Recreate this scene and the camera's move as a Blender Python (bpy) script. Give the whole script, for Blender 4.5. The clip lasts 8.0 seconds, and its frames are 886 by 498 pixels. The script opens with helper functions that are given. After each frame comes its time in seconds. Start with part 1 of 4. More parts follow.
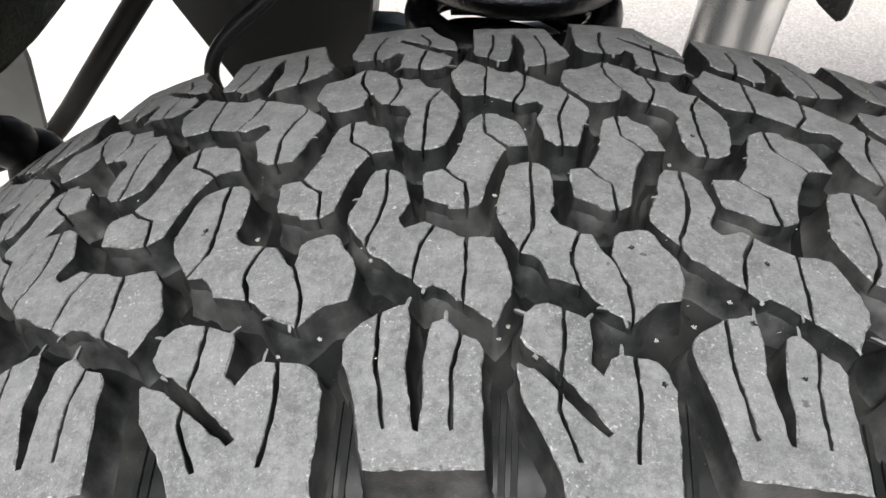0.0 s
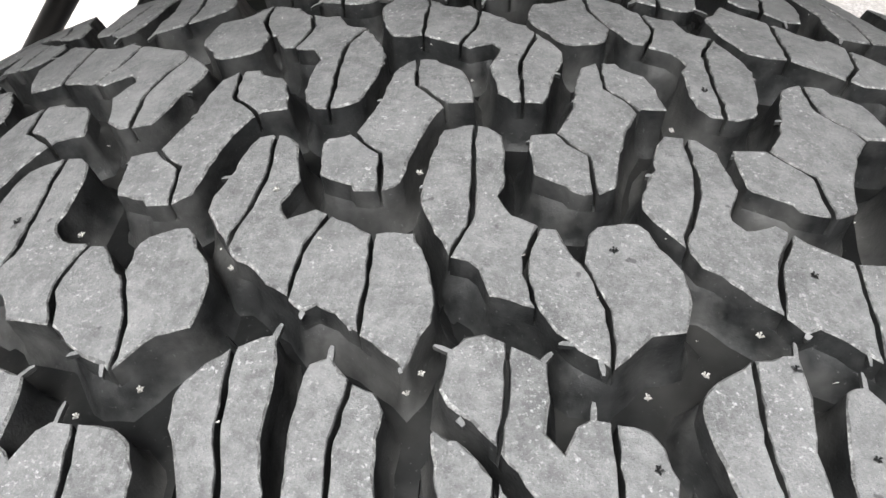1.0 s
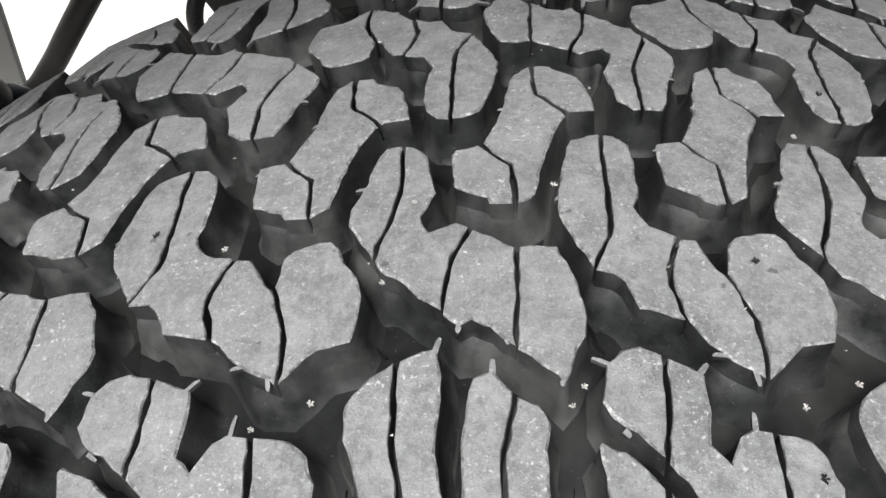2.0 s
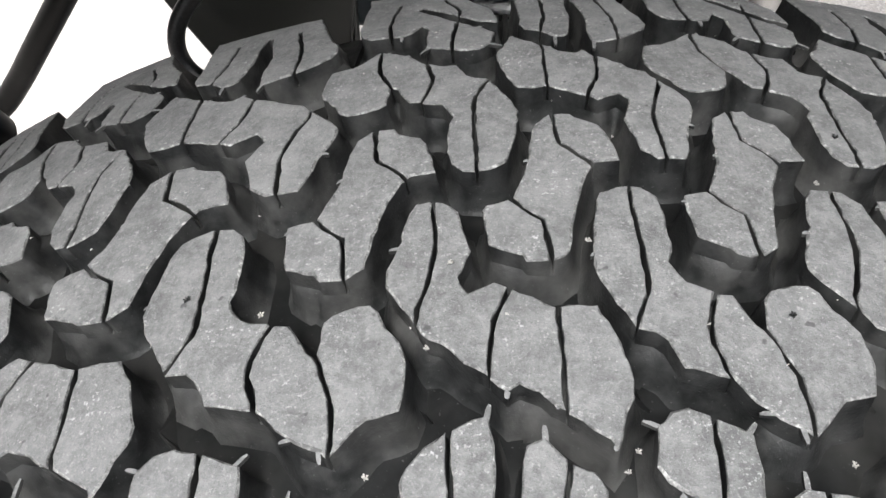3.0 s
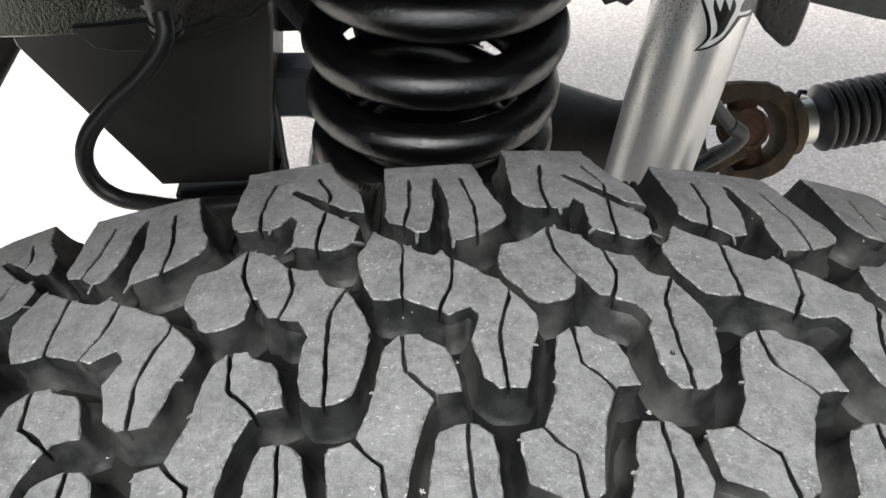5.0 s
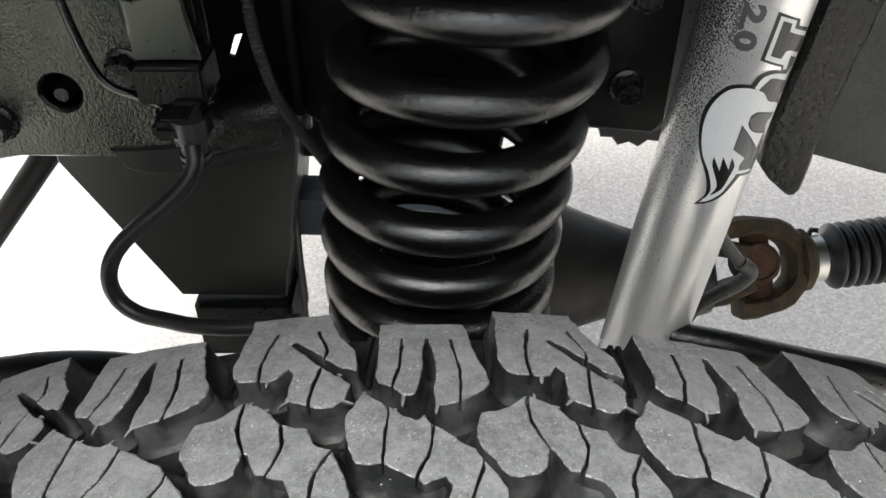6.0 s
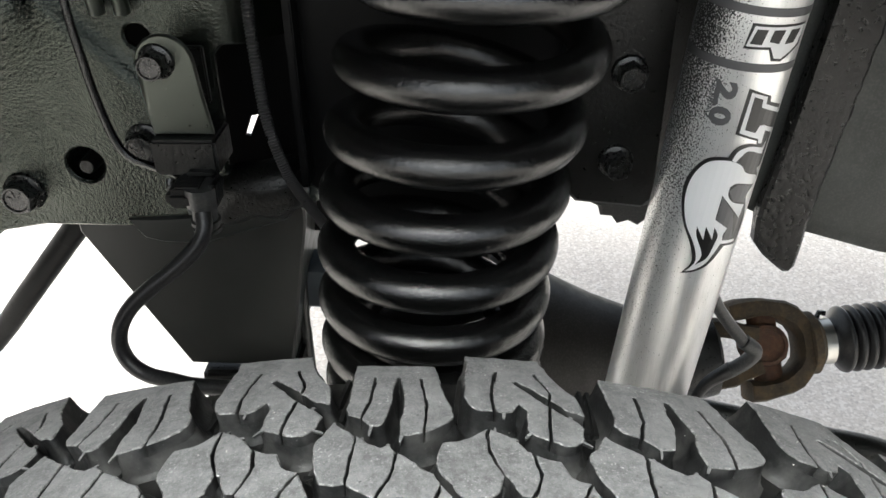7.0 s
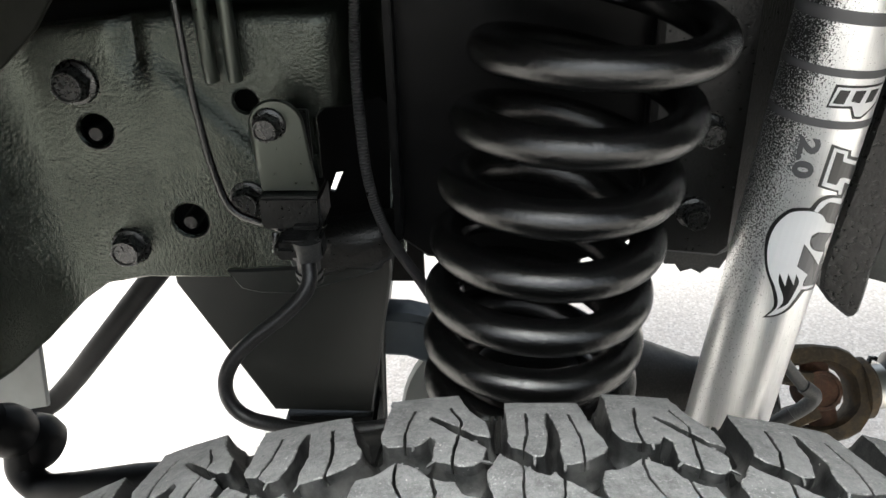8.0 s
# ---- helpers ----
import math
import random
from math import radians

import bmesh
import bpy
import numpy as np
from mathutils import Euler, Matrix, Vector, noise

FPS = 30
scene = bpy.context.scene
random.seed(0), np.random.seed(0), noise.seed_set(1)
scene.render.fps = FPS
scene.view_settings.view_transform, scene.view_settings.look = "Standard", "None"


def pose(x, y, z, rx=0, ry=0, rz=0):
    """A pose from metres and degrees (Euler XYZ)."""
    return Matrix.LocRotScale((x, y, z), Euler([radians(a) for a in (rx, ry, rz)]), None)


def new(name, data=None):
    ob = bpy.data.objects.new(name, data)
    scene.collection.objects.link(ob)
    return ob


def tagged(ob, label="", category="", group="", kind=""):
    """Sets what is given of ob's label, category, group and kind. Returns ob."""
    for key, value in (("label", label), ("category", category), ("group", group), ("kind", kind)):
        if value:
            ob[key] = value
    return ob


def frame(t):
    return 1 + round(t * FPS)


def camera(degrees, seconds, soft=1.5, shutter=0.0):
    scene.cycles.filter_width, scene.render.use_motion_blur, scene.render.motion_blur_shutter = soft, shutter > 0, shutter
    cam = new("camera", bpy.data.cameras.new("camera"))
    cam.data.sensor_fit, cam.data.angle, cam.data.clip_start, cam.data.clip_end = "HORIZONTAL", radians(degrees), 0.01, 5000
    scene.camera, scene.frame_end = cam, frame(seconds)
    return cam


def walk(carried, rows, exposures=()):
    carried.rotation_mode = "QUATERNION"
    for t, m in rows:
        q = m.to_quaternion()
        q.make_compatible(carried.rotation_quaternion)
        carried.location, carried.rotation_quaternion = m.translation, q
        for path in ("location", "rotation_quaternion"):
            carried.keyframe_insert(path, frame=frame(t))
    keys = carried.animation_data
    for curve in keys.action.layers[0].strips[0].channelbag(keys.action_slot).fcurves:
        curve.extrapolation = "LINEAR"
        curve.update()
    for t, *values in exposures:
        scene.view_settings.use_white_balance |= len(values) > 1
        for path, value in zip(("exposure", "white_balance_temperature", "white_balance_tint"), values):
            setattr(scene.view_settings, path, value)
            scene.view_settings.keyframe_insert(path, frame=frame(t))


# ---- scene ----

from mathutils.geometry import delaunay_2d_cdt

# ---- camera ----
cam = camera(57.07, 8.0)
PATH = [
    (0, -0.0153, -0.2400, 1.1255, 47.88, 1.50, 2.59),
    (0.5, -0.0024, -0.1930, 1.0895, 47.09, 1.32, 2.46),
    (1, 0.0035, -0.1760, 1.0753, 46.20, 1.54, 2.93),
    (1.5, 0.0036, -0.1760, 1.0796, 45.29, 2.03, 3.17),
    (2, -0.0257, -0.1749, 1.0865, 44.18, 2.51, 2.71),
    (2.2, -0.0315, -0.1770, 1.0932, 43.69, 2.65, 2.46),
    (3.3, -0.0453, -0.1621, 1.0979, 43.75, 1.62, -1.43),
    (3.5, -0.0469, -0.1625, 1.0964, 43.64, 1.45, -2.08),
    (4, -0.0408, -0.1582, 1.0967, 43.52, 1.32, -2.88),
    (4.5, -0.0187, -0.1490, 1.1117, 43.16, 1.57, -3.20),
    (5, -0.0087, -0.1294, 1.1387, 45.22, 1.37, -3.27),
    (5.2, -0.0081, -0.1240, 1.1509, 46.23, 1.28, -2.79),
    (6.3, 0.0117, -0.1321, 1.1687, 54.26, -0.12, 0.77),
    (6.5, 0.0176, -0.1431, 1.1675, 55.63, 0.15, 1.31),
    (7, 0.0261, -0.1557, 1.1649, 58.68, 0.77, 2.03),
    (7.5, -0.0005, -0.1751, 1.1737, 61.07, 1.21, 2.61),
    (8, -0.0308, -0.1865, 1.1801, 62.35, 1.50, 2.37),
]
walk(cam, [(t, pose(x, y, z, rx, ry, rz)) for t, x, y, z, rx, ry, rz in PATH], [(0, 0.98, 6290, 8), (0.6, 1.18, 6290, 8), (1.5, 1.22, 6290, 8), (2.2, 1.20, 6290, 8), (4, 1.18, 6290, 8), (5, 1.26, 6280, 7), (6.5, 1.46, 6230, 4), (8, 1.70, 6230, 4)])

# ---- sky and sun ----
SUN_UP, SUN_ROUND = radians(61), radians(194)
world = bpy.data.worlds.new("world")
scene.world = world
world.use_nodes = True
wn, wl = world.node_tree.nodes, world.node_tree.links
sky = wn.new("ShaderNodeTexSky")
sky.sky_type, sky.sun_disc = "NISHITA", False
sky.sun_elevation, sky.sun_rotation = SUN_UP, SUN_ROUND
sky.air_density, sky.dust_density, sky.ozone_density = 0.8, 6.0, 0.6
pale = wn.new("ShaderNodeHueSaturation")
pale.inputs["Saturation"].default_value = 0.35
wl.new(sky.outputs[0], pale.inputs["Color"])
wl.new(pale.outputs[0], wn["Background"].inputs[0])
wn["Background"].inputs[1].default_value = 0.128
sun = bpy.data.lights.new("sun", "SUN")
sun.energy, sun.angle, sun.color = 1.6, radians(26), (1.0, 0.99, 0.96)
new("sun", sun).matrix_world = Matrix.Translation((0, 0, 5)) @ Vector((math.sin(SUN_ROUND) * math.cos(SUN_UP), math.cos(SUN_ROUND) * math.cos(SUN_UP), math.sin(SUN_UP))).to_track_quat("Z", "Y").to_matrix().to_4x4()


# ---- materials ----
def material(name, base, rough=0.5, metal=0.0, spec=0.5):
    m = bpy.data.materials.new(name)
    m.use_nodes = True
    b = m.node_tree.nodes["Principled BSDF"]
    b.inputs["Base Color"].default_value = (*base, 1)
    b.inputs["Roughness"].default_value = rough
    b.inputs["Metallic"].default_value = metal
    b.inputs["Specular IOR Level"].default_value = spec
    return m, m.node_tree.nodes, m.node_tree.links, b


def noise_at(n, l, scale, detail=4.0, rough=0.6, kind="Object"):
    co = n.new("ShaderNodeTexCoord")
    t = n.new("ShaderNodeTexNoise")
    t.inputs["Scale"].default_value, t.inputs["Detail"].default_value, t.inputs["Roughness"].default_value = scale, detail, rough
    l.new(co.outputs[kind], t.inputs["Vector"])
    return t.outputs["Fac"]


def ramp(n, l, fac, stops):
    r = n.new("ShaderNodeValToRGB")
    while len(r.color_ramp.elements) < len(stops):
        r.color_ramp.elements.new(0.5)
    for e, (p, c) in zip(r.color_ramp.elements, stops):
        e.position, e.color = p, (*c, 1) if len(c) == 3 else c
    l.new(fac, r.inputs["Fac"])
    return r.outputs["Color"]


def blend(n, l, fac, a, b, mode="MIX"):
    x = n.new("ShaderNodeMix")
    x.data_type, x.blend_type = "RGBA", mode
    for s, v in ((0, fac), (6, a), (7, b)):
        if isinstance(v, (int, float)):
            x.inputs[s].default_value = v
        elif isinstance(v, tuple):
            x.inputs[s].default_value = (*v, 1)
        else:
            l.new(v, x.inputs[s])
    return x.outputs[2]


def bump(n, l, b, height, strength, dist):
    k = n.new("ShaderNodeBump")
    k.inputs["Strength"].default_value, k.inputs["Distance"].default_value = strength, dist
    l.new(height, k.inputs["Height"])
    if b.inputs["Normal"].links:
        l.new(b.inputs["Normal"].links[0].from_socket, k.inputs["Normal"])
    l.new(k.outputs[0], b.inputs["Normal"])


def grey(v):
    return (v, v, v)


def rubber_tread():
    """Worn, dusty tread face: warm grey with clustered pale flecks, fine grit and a few dark pits."""
    m, n, l, b = material("rubber_tread", (0.1, 0.1, 0.1), 0.72, 0, 0.3)
    broad, mid, fine = noise_at(n, l, 28, 4, 0.6), noise_at(n, l, 430, 5, 0.75), noise_at(n, l, 1700, 3, 0.7)
    fleck, cluster = noise_at(n, l, 900, 2, 0.6), noise_at(n, l, 75, 3, 0.6)
    pit, smear = noise_at(n, l, 260, 2, 0.5), noise_at(n, l, 120, 4, 0.7)
    c = ramp(n, l, broad, [(0.3, (0.090, 0.0898, 0.0896)), (0.7, (0.146, 0.1455, 0.145))])
    c = blend(n, l, ramp(n, l, mid, [(0.42, grey(0)), (0.70, grey(0.6))]), c, (0.255, 0.2535, 0.251))
    c = blend(n, l, ramp(n, l, smear, [(0.48, grey(0)), (0.68, grey(0.6))]), c, (0.225, 0.2235, 0.221))
    c = blend(n, l, ramp(n, l, smear, [(0.30, grey(0.55)), (0.44, grey(0))]), c, (0.075, 0.075, 0.0755))
    c = blend(n, l, ramp(n, l, fine, [(0.58, grey(0)), (0.76, grey(0.5))]), c, (0.43, 0.425, 0.42))
    c = blend(n, l, ramp(n, l, fine, [(0.26, grey(0.6)), (0.40, grey(0))]), c, (0.055, 0.055, 0.055))
    spots = blend(n, l, 1.0, ramp(n, l, fleck, [(0.60, grey(0)), (0.70, grey(0.75))]), ramp(n, l, cluster, [(0.44, grey(0.08)), (0.68, grey(0.9))]), "MULTIPLY")
    c = blend(n, l, spots, c, (0.47, 0.466, 0.458))
    c = blend(n, l, ramp(n, l, pit, [(0.24, grey(0.75)), (0.29, grey(0))]), c, (0.05, 0.05, 0.05))
    l.new(c, b.inputs["Base Color"])
    l.new(ramp(n, l, mid, [(0.3, grey(0.6)), (0.7, grey(0.88))]), b.inputs["Roughness"])
    bump(n, l, b, smear, 0.4, 0.0012)
    bump(n, l, b, mid, 0.7, 0.0007)
    bump(n, l, b, fine, 0.6, 0.0003)
    return m


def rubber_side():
    """Unworn rubber of groove floors and carcass, groove shade put into its colour, with a soft sheen and a thin film
    of grey dust.
    """
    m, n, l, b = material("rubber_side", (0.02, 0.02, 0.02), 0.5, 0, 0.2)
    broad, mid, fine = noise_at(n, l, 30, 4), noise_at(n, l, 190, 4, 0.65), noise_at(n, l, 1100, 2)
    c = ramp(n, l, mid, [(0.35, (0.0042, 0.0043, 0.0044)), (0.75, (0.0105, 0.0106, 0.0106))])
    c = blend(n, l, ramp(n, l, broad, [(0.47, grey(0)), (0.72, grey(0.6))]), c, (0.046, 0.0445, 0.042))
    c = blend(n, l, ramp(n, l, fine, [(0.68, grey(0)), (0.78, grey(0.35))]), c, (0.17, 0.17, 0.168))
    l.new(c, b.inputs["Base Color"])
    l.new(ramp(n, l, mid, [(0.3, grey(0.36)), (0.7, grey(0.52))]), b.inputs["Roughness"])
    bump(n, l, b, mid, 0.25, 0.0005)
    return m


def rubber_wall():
    """Walls of the tread blocks: dark rubber under a film of grey dust, thinner in patches, coloured lighter than the
    floors as lit.
    """
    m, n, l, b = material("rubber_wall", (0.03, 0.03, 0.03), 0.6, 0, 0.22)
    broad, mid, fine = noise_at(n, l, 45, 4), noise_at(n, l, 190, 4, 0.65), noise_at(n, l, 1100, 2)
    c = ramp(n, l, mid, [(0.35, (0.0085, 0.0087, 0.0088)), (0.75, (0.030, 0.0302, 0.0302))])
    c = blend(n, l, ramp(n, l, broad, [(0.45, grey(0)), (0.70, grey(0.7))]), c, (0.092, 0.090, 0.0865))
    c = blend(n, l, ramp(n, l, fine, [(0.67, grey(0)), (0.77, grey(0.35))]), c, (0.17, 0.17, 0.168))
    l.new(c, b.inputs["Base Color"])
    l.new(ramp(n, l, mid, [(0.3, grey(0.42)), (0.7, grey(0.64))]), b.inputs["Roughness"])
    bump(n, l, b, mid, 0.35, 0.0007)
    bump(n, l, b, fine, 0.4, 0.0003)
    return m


def rubber_edge():
    """Scuffed arris of the tread blocks, with torn pale flecks."""
    m, n, l, b = material("rubber_edge", (0.3, 0.3, 0.3), 0.7, 0, 0.3)
    mid = noise_at(n, l, 480, 4, 0.75)
    l.new(ramp(n, l, mid, [(0.42, (0.085, 0.084, 0.083)), (0.56, (0.19, 0.187, 0.183)), (0.74, (0.48, 0.475, 0.462))]), b.inputs["Base Color"])
    bump(n, l, b, mid, 0.8, 0.0007)
    return m


def painted(name, base, rough, grain=90.0, height=0.0012, strength=0.5, spec=0.5, dusty=0.0):
    """Sprayed paint or undercoat with an orange-peel relief; dusty adds a thin grey film."""
    m, n, l, b = material(name, base, rough, 0, spec)
    broad, mid, fine = noise_at(n, l, 9, 4), noise_at(n, l, grain, 3, 0.55), noise_at(n, l, grain * 9, 3, 0.6)
    c = ramp(n, l, broad, [(0.3, tuple(v * 0.75 for v in base)), (0.75, tuple(v * 1.35 for v in base))])
    if dusty:
        c = blend(n, l, ramp(n, l, fine, [(0.45, grey(0)), (0.8, grey(dusty))]), c, (0.22, 0.21, 0.195))
    l.new(c, b.inputs["Base Color"])
    l.new(ramp(n, l, mid, [(0.3, grey(rough * 0.8)), (0.75, grey(min(1, rough * 1.25)))]), b.inputs["Roughness"])
    bump(n, l, b, mid, strength, height)
    # the relief is rough in some places and sprayed smooth in others
    l.new(ramp(n, l, broad, [(0.38, grey(strength * 0.2)), (0.60, grey(strength))]), b.inputs["Normal"].links[0].from_node.inputs["Strength"])
    bump(n, l, b, fine, strength * 0.4, height * 0.15)
    return m


def zinc():
    """Satin silver shock body with drawn streaks and a few specks of undercoat."""
    m, n, l, b = material("satin_silver", (0.55, 0.55, 0.55), 0.34, 1.0)
    co, mp = n.new("ShaderNodeTexCoord"), n.new("ShaderNodeMapping")
    mp.inputs["Scale"].default_value = (220, 220, 6)
    t = n.new("ShaderNodeTexNoise")
    l.new(co.outputs["Object"], mp.inputs["Vector"]), l.new(mp.outputs[0], t.inputs["Vector"])
    streak = t.outputs["Fac"]
    mid = noise_at(n, l, 40, 4)
    c = ramp(n, l, streak, [(0.3, (0.80, 0.80, 0.79)), (0.7, (0.90, 0.90, 0.89))])
    c = blend(n, l, ramp(n, l, mid, [(0.4, grey(0)), (0.8, grey(0.3))]), c, (0.70, 0.70, 0.69))
    # overspray: dark specks, thick on the front of the tube's upper half
    sep = n.new("ShaderNodeSeparateXYZ")
    l.new(co.outputs["Object"], sep.inputs[0])

    def sums(op, a, k):
        x = n.new("ShaderNodeMath")
        x.operation = op
        l.new(a, x.inputs[0])
        if isinstance(k, float):
            x.inputs[1].default_value = k
        else:
            l.new(k, x.inputs[1])
        return x.outputs[0]

    lean = sums("SUBTRACT", sums("SUBTRACT", sep.outputs[0], 0.1483), sums("MULTIPLY", sums("SUBTRACT", sep.outputs[2], 0.6), 0.0857))
    high = ramp(n, l, sums("SUBTRACT", sep.outputs[2], 0.3), [(0.44, grey(0.06)), (0.56, grey(0.32)), (0.66, grey(0.75)), (0.74, grey(1))])
    side = ramp(n, l, sums("ADD", sums("MULTIPLY", lean, 17.0), 0.5), [(0.05, grey(1)), (0.16, grey(0.72)), (0.27, grey(0.42)), (0.38, grey(0.18)), (0.55, grey(0.08))])
    amount = blend(n, l, 1.0, side, high, "MULTIPLY")
    specks = noise_at(n, l, 1050, 2, 0.55)
    k = n.new("ShaderNodeMath")
    k.operation = "ADD"
    l.new(specks, k.inputs[0]), l.new(sums("MULTIPLY", amount, 0.34), k.inputs[1])
    c = blend(n, l, ramp(n, l, k.outputs[0], [(0.72, grey(0)), (0.75, grey(1))]), c, (0.02, 0.02, 0.02))
    l.new(c, b.inputs["Base Color"])
    l.new(ramp(n, l, mid, [(0.3, grey(0.28)), (0.8, grey(0.41))]), b.inputs["Roughness"])
    l.new(ramp(n, l, k.outputs[0], [(0.72, grey(0.68)), (0.75, grey(0))]), b.inputs["Metallic"])
    bump(n, l, b, streak, 0.05, 0.0005)
    return m


def rust(name="rust", low=(0.014, 0.011, 0.008), mid=(0.045, 0.033, 0.019), high=(0.100, 0.062, 0.028)):
    m, n, l, b = material(name, (0.14, 0.08, 0.045), 0.85, 0.1)
    a, f = noise_at(n, l, 45, 6, 0.7), noise_at(n, l, 260, 4, 0.7)
    c = ramp(n, l, a, [(0.3, low), (0.5, mid), (0.72, high)])
    c = blend(n, l, ramp(n, l, f, [(0.5, grey(0)), (0.8, grey(0.6))]), c, (0.11, 0.083, 0.046))
    l.new(c, b.inputs["Base Color"])
    bump(n, l, b, a, 0.6, 0.003)
    bump(n, l, b, f, 0.5, 0.0012)
    return m


def concrete():
    m, n, l, b = material("pale_concrete", (0.5, 0.48, 0.46), 0.9, 0, 0.2)
    a, g, f = noise_at(n, l, 2.2, 4), noise_at(n, l, 150, 4, 0.7), noise_at(n, l, 420, 3, 0.7)
    stones = n.new("ShaderNodeTexVoronoi")
    stones.inputs["Scale"].default_value = 170
    co = n.new("ShaderNodeTexCoord")
    l.new(co.outputs["Object"], stones.inputs["Vector"])
    tone = n.new("ShaderNodeSeparateColor")
    l.new(stones.outputs["Color"], tone.inputs[0])
    c = ramp(n, l, a, [(0.3, (0.56, 0.505, 0.46)), (0.7, (0.65, 0.59, 0.535))])
    c = blend(n, l, ramp(n, l, g, [(0.36, grey(0.6)), (0.54, grey(0))]), c, (0.43, 0.385, 0.35))
    c = blend(n, l, ramp(n, l, tone.outputs[0], [(0.0, grey(0.5)), (0.20, grey(0.25)), (0.30, grey(0))]), c, (0.34, 0.305, 0.28))
    c = blend(n, l, ramp(n, l, tone.outputs[1], [(0.68, grey(0)), (0.76, grey(0.45))]), c, (0.83, 0.785, 0.74))
    c = blend(n, l, ramp(n, l, f, [(0.50, grey(0)), (0.68, grey(0.45))]), c, (0.80, 0.745, 0.695))
    l.new(c, b.inputs["Base Color"])
    bump(n, l, b, stones.outputs["Distance"], 0.25, 0.0015)
    bump(n, l, b, g, 0.35, 0.002)
    return m


# SIDE carries the groove shade in its colour; WALL is the lighter, lit copy.
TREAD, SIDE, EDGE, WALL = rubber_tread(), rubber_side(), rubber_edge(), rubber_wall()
UNDERCOAT = painted("black_undercoat", (0.0050, 0.0053, 0.0049), 0.33, 330, 0.0010, 0.9, 0.38)
FRAME_PAINT = painted("grey_black_frame_paint", (0.0045, 0.0056, 0.0043), 0.21, 430, 0.0011, 1.0, 0.85)
FRAME_PAINT.node_tree.nodes["Principled BSDF"].inputs["Specular Tint"].default_value = (0.92, 1.0, 0.88, 1)
TAB_PAINT = painted("smooth_grey_black_paint", (0.0095, 0.0115, 0.0092), 0.34, 160, 0.0004, 0.4, 1.0)
TAB_PAINT.node_tree.nodes["Principled BSDF"].inputs["Specular Tint"].default_value = (0.92, 1.0, 0.88, 1)
SATIN = painted("satin_black_steel", (0.022, 0.023, 0.023), 0.45, 60, 0.0006, 0.25, 0.45, 0.2)
GLOSS = painted("black_powder_coat", (0.0036, 0.0036, 0.0036), 0.18, 110, 0.0009, 0.4, 0.72)
bump(GLOSS.node_tree.nodes, GLOSS.node_tree.links, GLOSS.node_tree.nodes["Principled BSDF"], noise_at(GLOSS.node_tree.nodes, GLOSS.node_tree.links, 480, 4, 0.65), 0.55, 0.0007)
PLASTIC = painted("black_plastic", (0.032, 0.032, 0.032), 0.32, 80, 0.0003, 0.3, 0.9, 0.15)
LINER = painted("grey_wheel_liner", (0.05, 0.054, 0.05), 0.6, 60, 0.0008, 0.3, 0.4, 0.2)
RUBBER = painted("black_hose_rubber", (0.010, 0.010, 0.0105), 0.38, 70, 0.0004, 0.2, 0.4, 0.1)
BOLT_STEEL = painted("dark_bolt_steel", (0.009, 0.0095, 0.0088), 0.28, 300, 0.0002, 0.4, 0.7, 0.05)
BRACKET = painted("smooth_black_bracket", (0.0085, 0.0102, 0.0092), 0.38, 60, 0.0006, 0.25, 0.45)
DUSTY_BLACK = painted("dusty_black_panel", (0.0085, 0.0090, 0.0066), 0.62, 130, 0.0007, 0.4, 0.12)
STRIP = painted("grimy_black_strip", (0.0055, 0.0057, 0.0055), 0.3, 230, 0.0014, 0.8, 0.4, 0.05)
SLATE = painted("slate_grey_forging", (0.055, 0.068, 0.08), 0.5, 120, 0.001, 0.4, 0.4)
RUST, ZINC, CONCRETE = rust(), zinc(), concrete()
RUST_RED = rust("red_rust", (0.022, 0.012, 0.008), (0.070, 0.032, 0.018), (0.135, 0.062, 0.030))
# Sway bar, steering arm and frame recesses: their shade is put into this black.
SHADED_BLACK = painted("shaded_black_steel", (0.0035, 0.0036, 0.0038), 0.40, 90, 0.0006, 0.3, 0.10)
AXLE_BROWN = painted("grimy_axle_paint", (0.011, 0.0095, 0.0080), 0.5, 50, 0.0008, 0.4, 0.25, 0.08)
PALE_STEEL = painted("pale_grey_steel", (0.17, 0.18, 0.175), 0.55, 60, 0.0005, 0.25, 0.4, 0.2)
CLAMP = material("bright_clamp_steel", (0.5, 0.49, 0.46), 0.35, 1.0)[0]
DECAL_WHITE = material("white_decal", (0.78, 0.78, 0.78), 0.35)[0]
DECAL_BLACK = material("black_decal", (0.012, 0.012, 0.012), 0.3)[0]
DECAL_GREY = material("grey_decal", (0.09, 0.09, 0.093), 0.4)[0]
GRIT = material("pale_grit", (0.40, 0.385, 0.36), 0.9)[0]


# ---- mesh helpers ----
def link(name, bm, mats, parent=None, label="", smooth=None):
    """Links a bmesh as one mesh object; smooth: degrees up to which edges are shaded round."""
    me = bpy.data.meshes.new(name)
    bmesh.ops.recalc_face_normals(bm, faces=bm.faces)
    if smooth is not None:
        for f in bm.faces:
            f.smooth = True
        for e in bm.edges:
            if len(e.link_faces) == 2 and e.calc_face_angle(0) > radians(smooth):
                e.smooth = False
    bm.to_mesh(me)
    bm.free()
    for m in mats if isinstance(mats, (list, tuple)) else [mats]:
        me.materials.append(m)
    ob = new(name, me)
    if parent:
        ob.parent = parent
    return tagged(ob, label)


part = link


def thing(name, label, category, at=(0, 0, 0), group=""):
    ob = new(name)
    ob.location = at
    ob.empty_display_size = 0.02
    return tagged(ob, label, category, group)


